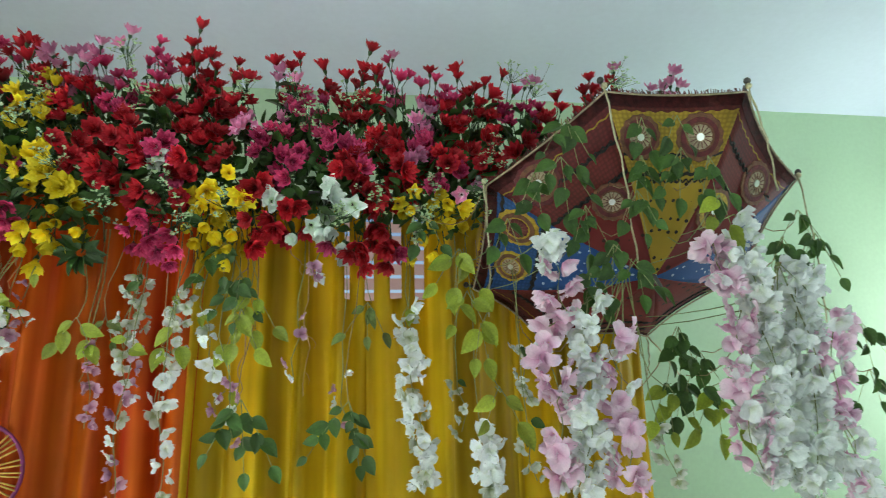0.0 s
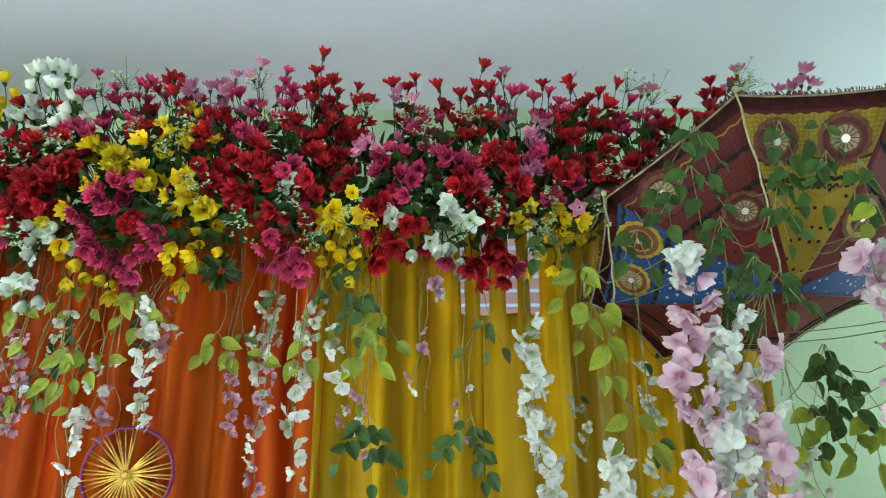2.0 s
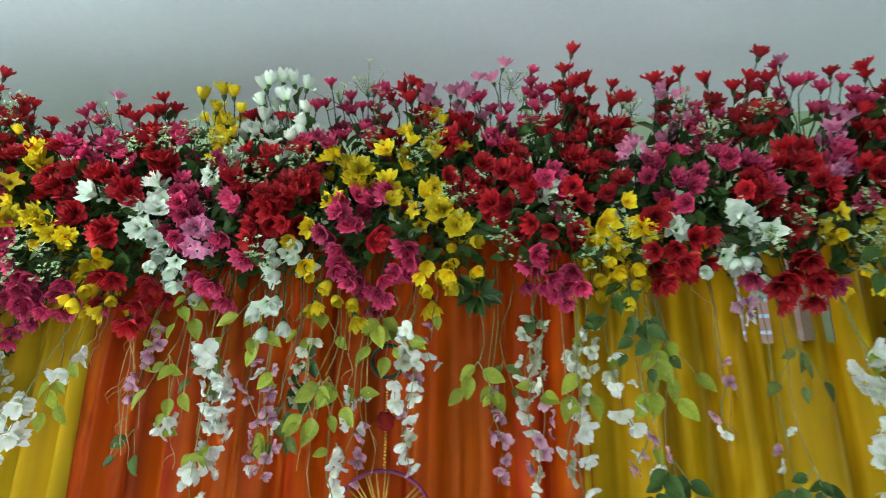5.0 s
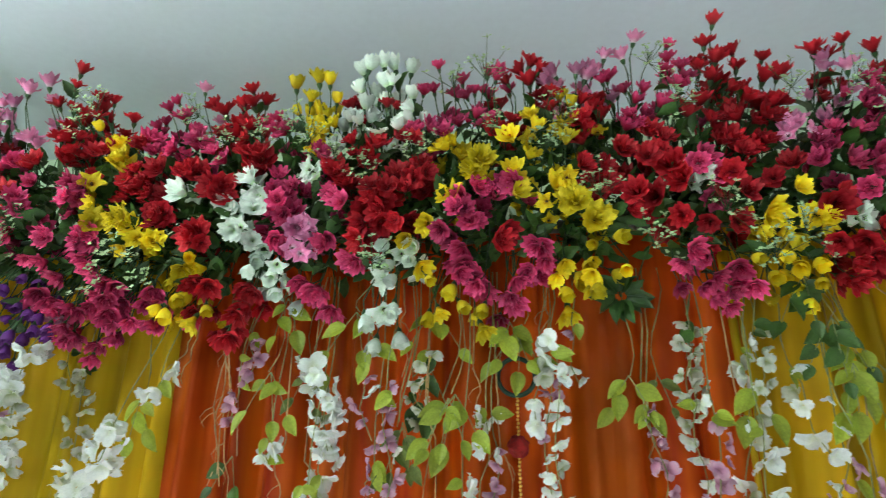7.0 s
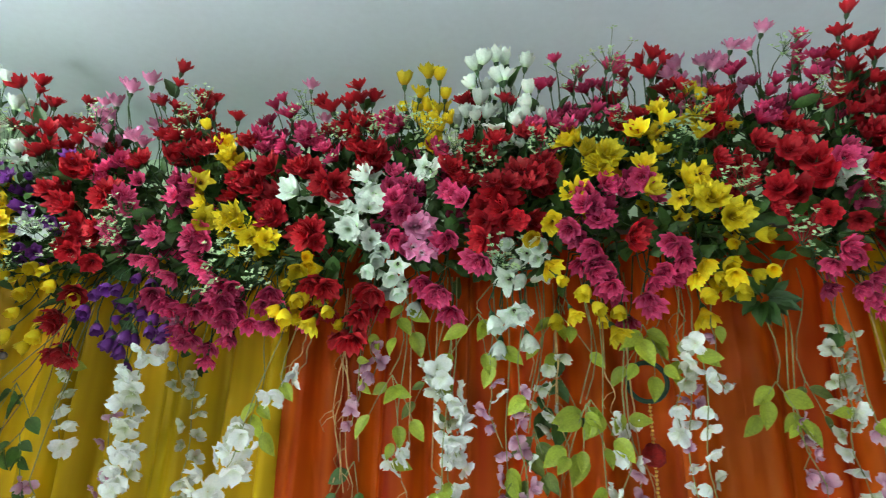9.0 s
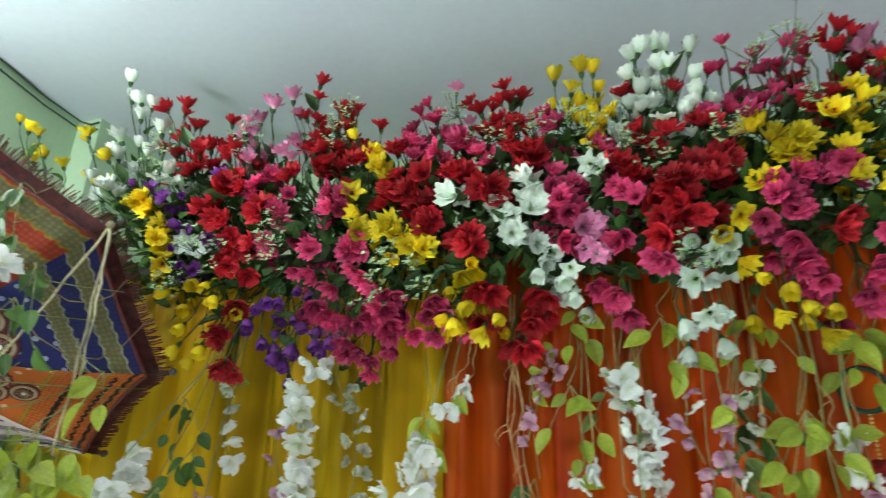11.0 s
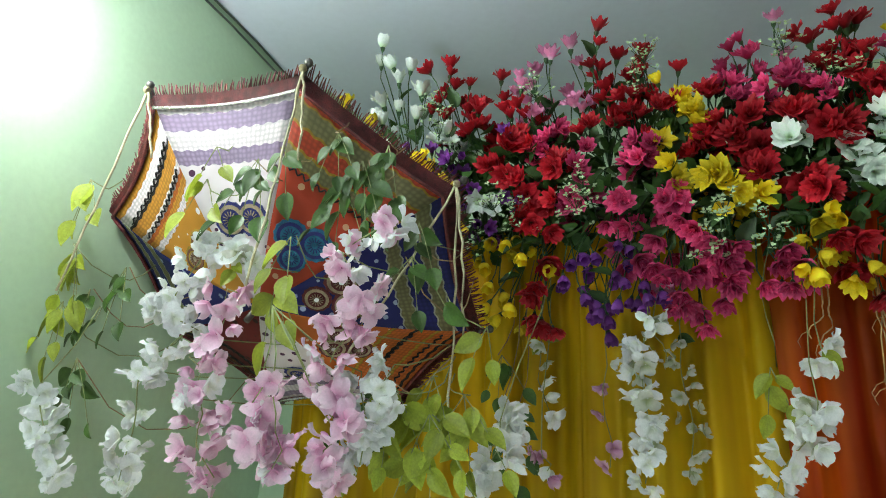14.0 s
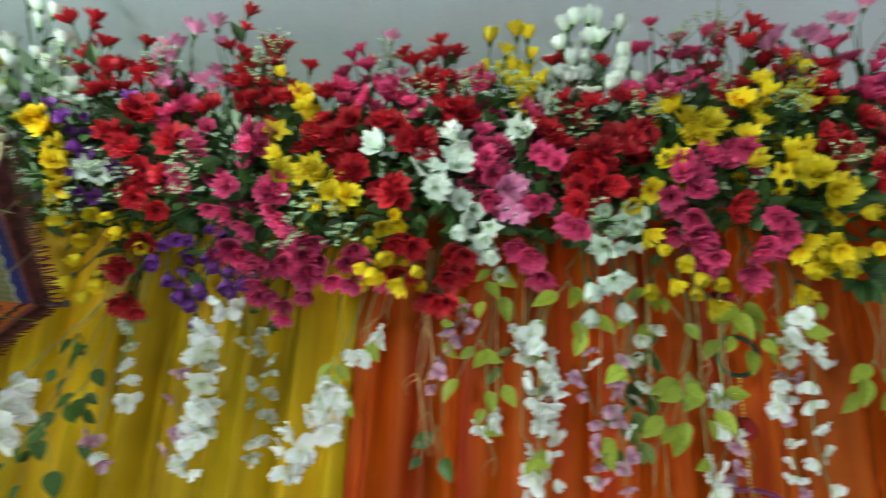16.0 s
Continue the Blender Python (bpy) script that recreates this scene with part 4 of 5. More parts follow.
YELLOW_A = [
    [(0.274, 2.061), (0.257, 2.045), (0.296, 2.037), (0.334, 2.021)],
    [(0.246, 1.981), (0.269, 1.973), (0.293, 1.981), (0.229, 1.933), (0.257, 1.895), (0.272, 1.879)],
    [(0.164, 2.036), (0.204, 2.069), (0.194, 2.020), (0.171, 2.012)],
    [(-0.258, 2.043), (-0.242, 2.027), (-0.283, 2.100)],
    [(-0.380, 2.043), (-0.335, 2.051), (-0.356, 2.019), (-0.318, 2.011), (-0.299, 1.995), (-0.383, 1.956), (-0.338, 1.956), (-0.307, 1.933), (-0.270, 1.941), (-0.359, 1.917), (-0.276, 1.902)],
    [(-0.669, 2.262)],
    [(-0.687, 2.057), (-0.662, 2.063), (-0.696, 2.000), (-0.642, 2.011)],
    [(-0.747, 2.355), (-0.722, 2.339), (-0.737, 2.280), (-0.756, 2.288), (-0.739, 2.237)],
    [(-0.761, 2.140), (-0.736, 2.152), (-0.794, 2.094), (-0.726, 2.098), (-0.744, 2.112)],
]
YELLOW_B = [
    [(-0.774, 1.933), (-0.756, 1.957), (-0.728, 1.932), (-0.705, 1.932), (-0.709, 1.956), (-0.758, 1.897), (-0.695, 1.901), (-0.635, 1.942)],
    [(-0.814, 2.307), (-0.801, 2.284), (-0.821, 2.263)],
    [(-0.854, 2.172), (-0.848, 2.144), (-0.848, 2.116)],
    [(-0.860, 2.250), (-0.815, 2.219)],
    [(-0.943, 2.190), (-0.924, 2.203), (-0.905, 2.216), (-0.936, 2.168), (-0.993, 2.136), (-1.006, 2.129)],
    [(-0.989, 2.250), (-0.969, 2.227), (-1.009, 2.243)],
    [(-0.993, 1.902), (-1.016, 1.860), (-0.969, 1.871), (-0.928, 1.864)],
    [(-1.048, 2.056), (-1.090, 2.018)],
    [(-1.056, 1.965), (-1.037, 1.927)],
    [(-1.325, 2.320), (-1.305, 2.327), (-1.288, 2.295), (-1.314, 2.281), (-1.269, 2.317), (-1.305, 2.258)],
    [(-1.386, 2.461), (-1.346, 2.425), (-1.299, 2.464), (-1.324, 2.465)],
    [(-1.578, 1.979), (-1.557, 1.972), (-1.596, 1.967), (-1.574, 1.993)],
]
YELLOW_C = [
    [(-1.625, 1.941), (-1.591, 1.901), (-1.582, 1.911), (-1.632, 1.877), (-1.610, 1.864), (-1.520, 1.875), (-1.555, 1.850)],
    [(-1.679, 2.043), (-1.700, 2.079)],
    [(-1.784, 2.094), (-1.766, 2.099), (-1.748, 2.084), (-1.737, 2.063), (-1.720, 2.049), (-1.756, 2.027)],
    [(-1.858, 2.198), (-1.852, 2.142), (-1.833, 2.093)],
    [(-1.864, 2.344), (-1.818, 2.284), (-1.806, 2.268), (-1.793, 2.252), (-1.812, 2.305), (-1.787, 2.237)],
    [(-2.272, 1.833), (-2.222, 1.837), (-2.181, 1.946), (-2.123, 1.916)],
    [(-2.283, 1.939), (-2.262, 1.885), (-2.207, 2.002), (-2.228, 1.990), (-2.266, 2.000)],
    [(-2.348, 2.042), (-2.354, 2.025), (-2.349, 1.985)],
    [(-2.403, 2.167), (-2.392, 2.143), (-2.381, 2.122)],
    [(-2.481, 2.239), (-2.465, 2.253), (-2.497, 2.233), (-2.452, 2.220), (-2.634, 2.401)],
    [(-2.740, 2.502), (-2.752, 2.491)],
]
YELLOW_D = [
    [(-2.962, 2.552), (-2.923, 2.525), (-3.002, 2.579)],
]
WHITE_A = [
    [(-0.020, 2.068), (-0.013, 2.047), (-0.028, 2.089), (0.010, 2.020), (0.036, 2.020)],
    [(-0.067, 1.964), (-0.047, 1.946), (-0.026, 1.949), (0.008, 1.910), (-0.120, 1.933)],
    [(-0.166, 2.028), (-0.182, 2.043)],
    [(-0.476, 2.132), (-0.462, 2.148)],
    [(-1.087, 2.401), (-1.093, 2.353), (-1.118, 2.309), (-1.099, 2.331)],
    [(-1.140, 2.013), (-1.101, 1.992), (-1.082, 1.979), (-1.125, 1.967), (-1.116, 1.929), (-1.077, 2.005)],
    [(-1.172, 1.844), (-1.130, 1.856), (-1.113, 1.867)],
    [(-1.181, 2.335), (-1.165, 2.296), (-1.208, 2.321), (-1.229, 2.330), (-1.199, 2.384)],
    [(-1.213, 2.483), (-1.192, 2.490), (-1.163, 2.496), (-1.142, 2.503), (-1.090, 2.474), (-1.224, 2.442), (-1.138, 2.436), (-1.157, 2.446)],
    [(-1.257, 2.256), (-1.269, 2.237)],
    [(-1.327, 2.200), (-1.309, 2.189)],
]
WHITE_B = [
    [(-1.433, 2.029), (-1.410, 2.008), (-1.421, 1.988), (-1.372, 1.967), (-1.389, 1.948), (-1.371, 1.910), (-1.437, 1.963)],
    [(-1.462, 2.184), (-1.447, 2.176), (-1.463, 2.148), (-1.435, 2.140), (-1.445, 2.112)],
    [(-1.515, 2.129), (-1.498, 2.107), (-1.491, 2.058), (-1.484, 2.074)],
    [(-1.624, 2.155), (-1.597, 2.161)],
    [(-2.268, 2.092), (-2.300, 2.103)],
    [(-2.406, 2.326), (-2.412, 2.302), (-2.377, 2.289), (-2.389, 2.323)],
    [(-2.495, 2.405)],
    [(-2.578, 2.294), (-2.557, 2.279), (-2.650, 2.338)],
    [(-2.616, 2.470), (-2.640, 2.438), (-2.618, 2.422)],
    [(-2.631, 2.682), (-2.527, 2.573), (-2.571, 2.545)],
]
PURPLE_A = [
    [(-1.951, 1.918), (-1.976, 1.895), (-1.963, 1.882), (-1.919, 1.867), (-1.913, 1.837), (-1.883, 1.842)],
    [(-2.012, 1.811), (-1.999, 1.799), (-1.974, 1.828)],
    [(-2.043, 1.937), (-2.016, 1.935), (-1.965, 1.957), (-1.946, 1.949), (-2.069, 1.926)],
    [(-2.087, 1.888), (-2.093, 1.879), (-2.039, 1.843), (-2.025, 1.834)],
    [(-2.223, 2.102), (-2.192, 2.092), (-2.223, 2.282)],
    [(-2.270, 2.035), (-2.294, 2.044), (-2.315, 2.025)],
    [(-2.328, 2.150), (-2.312, 2.141), (-2.345, 2.160), (-2.339, 2.099)],
    [(-2.516, 2.301), (-2.424, 2.264), (-2.386, 2.227), (-2.355, 2.246), (-2.376, 2.210), (-2.396, 2.244)],
]
SPRAY_TABLES = [
    ("red", (RED_A, RED_B, RED_C, RED_D, RED_E, RED_F, RED_G,)),
    ("magenta", (MAGENTA_A, MAGENTA_B, MAGENTA_C, MAGENTA_D, MAGENTA_E,)),
    ("pink", (PINK_A, PINK_B,)),
    ("yellow", (YELLOW_A, YELLOW_B, YELLOW_C, YELLOW_D,)),
    ("white", (WHITE_A, WHITE_B,)),
    ("purple", (PURPLE_A,)),
]
CURTAIN_VINES_A = [
    ('g', -0.51, 1.6, 1.84, -0.53, 1.66), ('v', -0.5, 1.56, 1.64, -0.51, 1.31), ('w', -0.42, 1.57, 1.64, -0.41, 1.31),
    ('g', -0.38, 1.6, 1.82, -0.39, 1.71), ('v', -0.6, 1.6, 1.64, -0.59, 1.47), ('p', -0.28, 1.54, 1.68, -0.24, 1.43),
    ('p', -0.1, 1.56, 1.73, -0.11, 1.57), ('p', 0.01, 1.56, 1.59, 0.02, 1.47), ('w', 0.17, 1.5, 1.75, 0.17, 1.68),
    ('W', 0.18, 1.48, 1.67, 0.21, 1.32), ('g', 0.32, 1.56, 1.56, 0.33, 1.43), ('W', 0.35, 1.44, 1.44, 0.37, 1.31),
    ('g', 0.49, 1.56, 1.65, 0.51, 1.5), ('g', 0.48, 1.5, 1.43, 0.49, 1.31), ('p', -0.06, 1.5, 1.86, -0.07, 1.82),
    ('v', -1.13, 1.56, 1.72, -1.12, 1.49), ('w', -0.97, 1.54, 1.52, -0.94, 1.34), ('v', -0.91, 1.6, 1.65, -0.91, 1.48),
]
CURTAIN_VINES_B = [
    ('w', -0.81, 1.57, 1.8, -0.83, 1.65), ('v', -0.8, 1.6, 1.77, -0.81, 1.5), ('w', -1.28, 1.6, 1.73, -1.25, 1.58),
    ('w', -1.28, 1.55, 1.5, -1.25, 1.32), ('v', -1.44, 1.58, 1.82, -1.42, 1.75), ('v', -1.46, 1.6, 1.77, -1.47, 1.65),
    ('W', -1.29, 1.59, 1.76, -1.25, 1.59), ('w', -1.27, 1.59, 1.55, -1.26, 1.49), ('v', -1.19, 1.59, 1.74, -1.17, 1.61),
    ('v', -1.16, 1.59, 1.55, -1.17, 1.49), ('g', -1.05, 1.62, 1.8, -1.08, 1.74), ('g', -1.08, 1.62, 1.71, -1.05, 1.63),
    ('w', -0.92, 1.58, 1.65, -0.94, 1.5), ('w', -0.79, 1.53, 1.8, -0.79, 1.5), ('v', -0.75, 1.57, 1.82, -0.75, 1.72),
    ('g', -0.51, 1.62, 1.84, -0.51, 1.7), ('w', -0.52, 1.6, 1.68, -0.52, 1.5), ('v', -0.61, 1.6, 1.67, -0.61, 1.58),
]
CURTAIN_VINES_C = [
    ('w', -0.4, 1.6, 1.79, -0.44, 1.51), ('w', -0.34, 1.58, 1.76, -0.3, 1.59), ('v', -0.27, 1.58, 1.57, -0.3, 1.5),
    ('w', -1.38, 1.58, 1.6, -1.37, 1.57), ('W', -1.92, 1.53, 1.8, -1.94, 1.48), ('g', -1.86, 1.64, 1.76, -1.86, 1.49),
    ('g', -1.91, 1.64, 1.78, -1.89, 1.72), ('W', -1.64, 1.47, 1.63, -1.72, 1.49), ('w', -1.62, 1.55, 1.74, -1.61, 1.7),
    ('w', -2.17, 1.6, 1.76, -2.15, 1.6), ('p', -2.02, 1.6, 1.71, -2.02, 1.5), ('p', -2.15, 1.55, 1.53, -2.13, 1.49),
    ('W', -2.14, 1.3, 1.61, -2.18, 1.48),
]
UMBRELLA_VINES_A = [
    ('W', 0.44, 1.15, 1.85, 0.44, 1.82), ('P', 0.45, 1.15, 1.8, 0.46, 1.69), ('P', 0.42, 1.15, 1.66, 0.43, 1.54),
    ('W', 0.51, 1.16, 1.72, 0.51, 1.53), ('P', 0.57, 1.17, 1.64, 0.58, 1.53), ('P', 0.58, 1.18, 1.51, 0.59, 1.35),
    ('W', 0.5, 1.17, 1.52, 0.5, 1.35), ('P', 0.44, 1.17, 1.51, 0.45, 1.36), ('W', 0.88, 1.14, 1.91, 0.91, 1.71),
    ('P', 0.8, 1.13, 1.84, 0.83, 1.74), ('P', 0.86, 1.15, 1.69, 0.86, 1.55), ('W', 0.93, 1.16, 1.72, 0.93, 1.48),
    ('W', 0.94, 1.18, 1.51, 0.93, 1.34), ('W', 1.06, 1.2, 1.8, 0.98, 1.34), ('P', 0.87, 1.18, 1.51, 0.88, 1.36),
    ('g', 0.78, 1.4, 1.44, 0.82, 1.31), ('P', 1.14, 1.2, 1.69, 1.12, 1.45), ('W', 1.1, 1.2, 1.79, 1.02, 1.28),
]
UMBRELLA_VINES_B = [
    ('P', 1.17, 1.22, 1.38, 1.18, 1.27), ('W', 1.13, 1.2, 1.43, 1.15, 1.32), ('W', -2.65, 1.03, 1.9, -2.7, 1.75),
    ('W', -2.74, 1.03, 1.78, -2.64, 1.72), ('w', -2.56, 1.03, 1.85, -2.52, 1.82), ('P', -2.57, 1.03, 1.79, -2.58, 1.69),
    ('W', -2.66, 1.03, 1.72, -2.74, 1.64), ('W', -2.73, 1.02, 1.65, -2.75, 1.46), ('P', -2.62, 1.02, 1.67, -2.58, 1.61),
    ('P', -2.6, 1.02, 1.6, -2.54, 1.48), ('P', -2.46, 1.02, 1.62, -2.47, 1.52), ('P', -2.42, 1.02, 1.58, -2.41, 1.5),
    ('P', -2.26, 1.05, 1.89, -2.33, 1.85), ('P', -2.33, 1.04, 1.84, -2.29, 1.73), ('P', -2.32, 1.04, 1.72, -2.34, 1.66),
    ('P', -2.36, 1.04, 1.62, -2.32, 1.57), ('P', -2.32, 1.04, 1.55, -2.35, 1.49), ('W', -2.25, 1.08, 1.66, -2.3, 1.54),
]
UMBRELLA_VINES_C = [
    ('W', -2.31, 1.08, 1.65, -2.29, 1.51), ('W', -2.96, 0.98, 1.62, -2.87, 1.46),
]
SPRIGS_A = [
    ('d', -0.23, 1.55, 1.46, 12), ('d', 0.03, 1.5, 1.45, 12), ('o', 0.08, 1.58, 1.73, 7),
    ('l', -0.22, 1.58, 1.76, 8), ('l', -0.64, 1.6, 1.7, 6), ('l', -0.99, 1.58, 1.66, 7),
    ('o', -1.1, 1.6, 1.6, 6), ('l', -1.37, 1.6, 1.88, 6), ('l', -1.21, 1.6, 1.84, 7),
    ('l', -1.04, 1.62, 1.84, 7), ('l', -0.85, 1.62, 1.81, 7), ('l', -1.39, 1.59, 1.71, 7),
    ('l', -1.0, 1.55, 1.65, 7), ('o', -1.1, 1.6, 1.61, 6), ('d', -1.05, 1.63, 1.72, 5),
    ('o', -1.32, 1.62, 1.72, 3), ('d', -0.29, 1.56, 1.88, 6), ('d', -0.25, 1.57, 1.79, 8),
]
SPRIGS_B = [
    ('l', -0.24, 1.55, 1.71, 7), ('l', -0.4, 1.59, 1.7, 4), ('o', -0.58, 1.62, 1.71, 5),
    ('d', -1.47, 1.62, 1.55, 2), ('l', -1.7, 1.62, 1.67, 6), ('d', -2.2, 1.55, 1.57, 8),
    ('d', -2.24, 1.55, 1.69, 5), ('d', -2.23, 1.5, 1.5, 6), ('l', -2.29, 1.15, 1.58, 12),
    ('l', -2.24, 1.2, 1.6, 10), ('l', -2.19, 1.22, 1.57, 10), ('l', -2.22, 1.15, 1.53, 12),
    ('l', -2.15, 1.22, 1.71, 3), ('d', 0.52, 1.2, 2.1, 6), ('d', 0.5, 1.2, 2.0, 8),
    ('d', 0.44, 1.22, 1.98, 4), ('d', 0.55, 1.2, 1.89, 6), ('d', 0.38, 1.25, 1.88, 4),
]
SPRIGS_C = [
    ('d', 0.69, 1.18, 2.01, 6), ('d', 0.7, 1.18, 2.12, 3), ('d', 0.78, 1.16, 2.12, 3),
    ('d', 0.78, 1.16, 2.02, 8), ('d', 0.84, 1.15, 2.01, 5), ('d', 0.6, 1.18, 1.79, 8),
    ('d', 0.54, 1.18, 1.74, 4), ('d', 0.65, 1.18, 1.77, 5), ('d', 0.67, 1.18, 1.93, 5),
    ('l', 0.84, 1.13, 1.92, 3), ('l', 0.28, 1.32, 1.82, 6), ('l', 0.29, 1.3, 1.72, 5),
    ('l', 0.32, 1.3, 1.65, 4), ('l', 0.35, 1.28, 1.51, 4), ('d', 0.22, 1.45, 1.94, 4),
    ('d', 0.87, 1.4, 1.62, 10), ('d', 0.92, 1.4, 1.57, 6), ('l', 0.82, 1.4, 1.49, 8),
]
SPRIGS_D = [
    ('d', 1.13, 1.3, 1.85, 7), ('d', 1.21, 1.32, 1.94, 5), ('d', 1.23, 1.3, 1.86, 8),
    ('l', 0.95, 1.4, 1.48, 8), ('d', 1.42, 1.4, 1.64, 7), ('d', 1.42, 1.4, 1.52, 5),
    ('d', 0.88, 1.42, 1.51, 6), ('l', -2.98, 1.0, 2.01, 6), ('l', -2.98, 1.0, 1.86, 8),
    ('l', -2.98, 1.0, 1.74, 7), ('d', -2.93, 1.02, 1.62, 8), ('d', -2.88, 1.05, 1.81, 7),
    ('d', -2.98, 1.05, 1.78, 5), ('l', -2.62, 1.0, 2.04, 2), ('d', -2.53, 1.02, 1.98, 8),
    ('d', -2.47, 1.02, 2.01, 4), ('l', -2.63, 1.0, 1.97, 3), ('d', -2.4, 1.08, 2.05, 5),
]
SPRIGS_E = [
    ('d', -2.34, 1.08, 1.97, 8), ('d', -2.3, 1.1, 2.01, 6), ('d', -2.38, 1.08, 1.94, 6),
    ('d', -2.24, 1.1, 1.8, 5), ('d', -2.24, 1.12, 1.87, 4), ('l', -2.48, 1.05, 1.76, 5),
    ('l', -2.45, 1.04, 1.85, 3), ('d', -2.36, 1.25, 1.6, 7),
]


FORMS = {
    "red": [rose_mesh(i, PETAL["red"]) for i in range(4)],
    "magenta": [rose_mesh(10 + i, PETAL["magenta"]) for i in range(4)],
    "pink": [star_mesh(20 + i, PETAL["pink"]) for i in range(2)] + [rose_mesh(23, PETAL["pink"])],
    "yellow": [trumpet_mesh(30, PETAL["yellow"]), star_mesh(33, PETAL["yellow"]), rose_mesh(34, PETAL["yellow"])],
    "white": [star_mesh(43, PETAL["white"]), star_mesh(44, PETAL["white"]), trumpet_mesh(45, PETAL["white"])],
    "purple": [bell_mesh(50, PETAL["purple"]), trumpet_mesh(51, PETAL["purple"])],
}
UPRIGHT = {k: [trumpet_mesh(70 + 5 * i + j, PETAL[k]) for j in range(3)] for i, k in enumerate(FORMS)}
UPRIGHT["red"].append(FORMS["red"][1])
UPRIGHT["magenta"] += FORMS["magenta"][:2]
for k in ("yellow", "white"):
    UPRIGHT[k] = [bell_mesh(36, PETAL[k]), bell_mesh(37, PETAL[k]), UPRIGHT[k][0]]
HANGING = dict(FORMS)
for k in ("yellow", "white", "purple"):
    HANGING[k] = [bell_mesh(46 + j, PETAL[k]) for j in range(3)] + [FORMS[k][0]]
SPRAY_LEAF = leaf_mesh("spray_leaf", 0.055, 0.034, LEAF_DARK, 0.2, 0.12)
SPRAY_LEAF_2 = leaf_mesh("spray_leaf_light", 0.048, 0.030, LEAF_GREEN, 0.2, 0.12)
SIZE = {"red": 0.72, "magenta": 0.66, "pink": 0.74, "yellow": 0.78, "white": 0.88, "purple": 0.68}
SAYS = {"red": "spray of red cloth roses with dark green leaves", "magenta": "spray of deep pink cloth roses with green leaves", "pink": "spray of pale pink cloth lilies with green stems",
        "yellow": "spray of yellow cloth tulips and lilies", "white": "spray of white cloth tulips with pale green hearts", "purple": "spray of purple cloth bell flowers"}


def flower_spray(kind, heads, seed):
    """A spray tied to the crossbar; heads are the places (x, z) of its foremost flowers."""
    rng = random.Random(seed)
    x, z = (sum(p[i] for p in heads) / len(heads) for i in (0, 1))
    base = Vector((x * 0.985 + rng.uniform(-0.03, 0.03), 1.65, PIPE_Z + 0.25 * (z - PIPE_Z)))
    thing = empty("flower_spray", *base)
    tagged(thing, SAYS[kind], "flowers", kind + " sprays in the garland")
    places = [(hx, hz, 0.0) for hx, hz in heads]
    if len(heads) > 2:
        places += [(hx + rng.uniform(-0.035, 0.035), hz + rng.uniform(-0.045, 0.010) - (0.03 if hz > 2.36 else 0), 1.0) for hx, hz in heads if rng.random() < (0.9 if hz > 2.34 else 0.62)]
    places += [(hx + rng.uniform(-0.045, 0.045), hz - rng.uniform(0.055, 0.105), 0.8) for hx, hz in heads if hz > 2.39 and rng.random() < 0.7]
    for hx, hz, behind in places:
        front = 1.53 if hz < 2.36 else 1.555
        spot = Vector((hx, front + rng.uniform(-0.018, 0.018) + behind * rng.uniform(0.035, 0.085), hz)) - base
        up = max(-1.5, min(1.7, (hz - 2.14) * 4.6))
        d = Vector((rng.uniform(-0.75, 0.75) + (hx - x) * 5, -1.0 + abs(up) * 0.3, up + rng.uniform(-0.45, 0.45))).normalized()
        form = rng.choice((UPRIGHT if up > 0.75 else HANGING if up < -0.55 else FORMS)[kind])
        if len(heads) == 1 and hz > 2.36:
            d = Vector((rng.uniform(-0.3, 0.3), -0.35, 1)).normalized()
        sc = SIZE[kind] * rng.uniform(0.82, 1.2)
        head = spot - d * 0.022 * sc
        child("flower", form, thing, head, aim(d, rng.uniform(0, 6)), sc)
        b = bmesh.new()
        end = head - d * 0.008
        mid = end * 0.55 + Vector((rng.uniform(-0.02, 0.02), -0.01, 0.03)) - d * 0.03
        tube(b, [Vector((0, 0, 0)), end * 0.2 + Vector((0, 0, 0.01)), mid, end - d * 0.025, end], 0.0022, 0.0015, 4, False)
        part("stem", b, STEM, thing)
        if rng.random() < 0.85:
            pl = mid + (end - mid) * rng.uniform(-0.4, 0.7)
            out = Vector((rng.uniform(-1, 1), -0.5, rng.uniform(-0.5, 0.8))).normalized()
            child("leaf", rng.choice((SPRAY_LEAF, SPRAY_LEAF, SPRAY_LEAF_2)), thing, pl, leaf_turn(out, rng, 0.9), rng.uniform(0.7, 1.15))
    return thing


seed = 100
for kind, tables in SPRAY_TABLES:
    for table in tables:
        for heads in table:
            seed += 1
            flower_spray(kind, heads, seed)


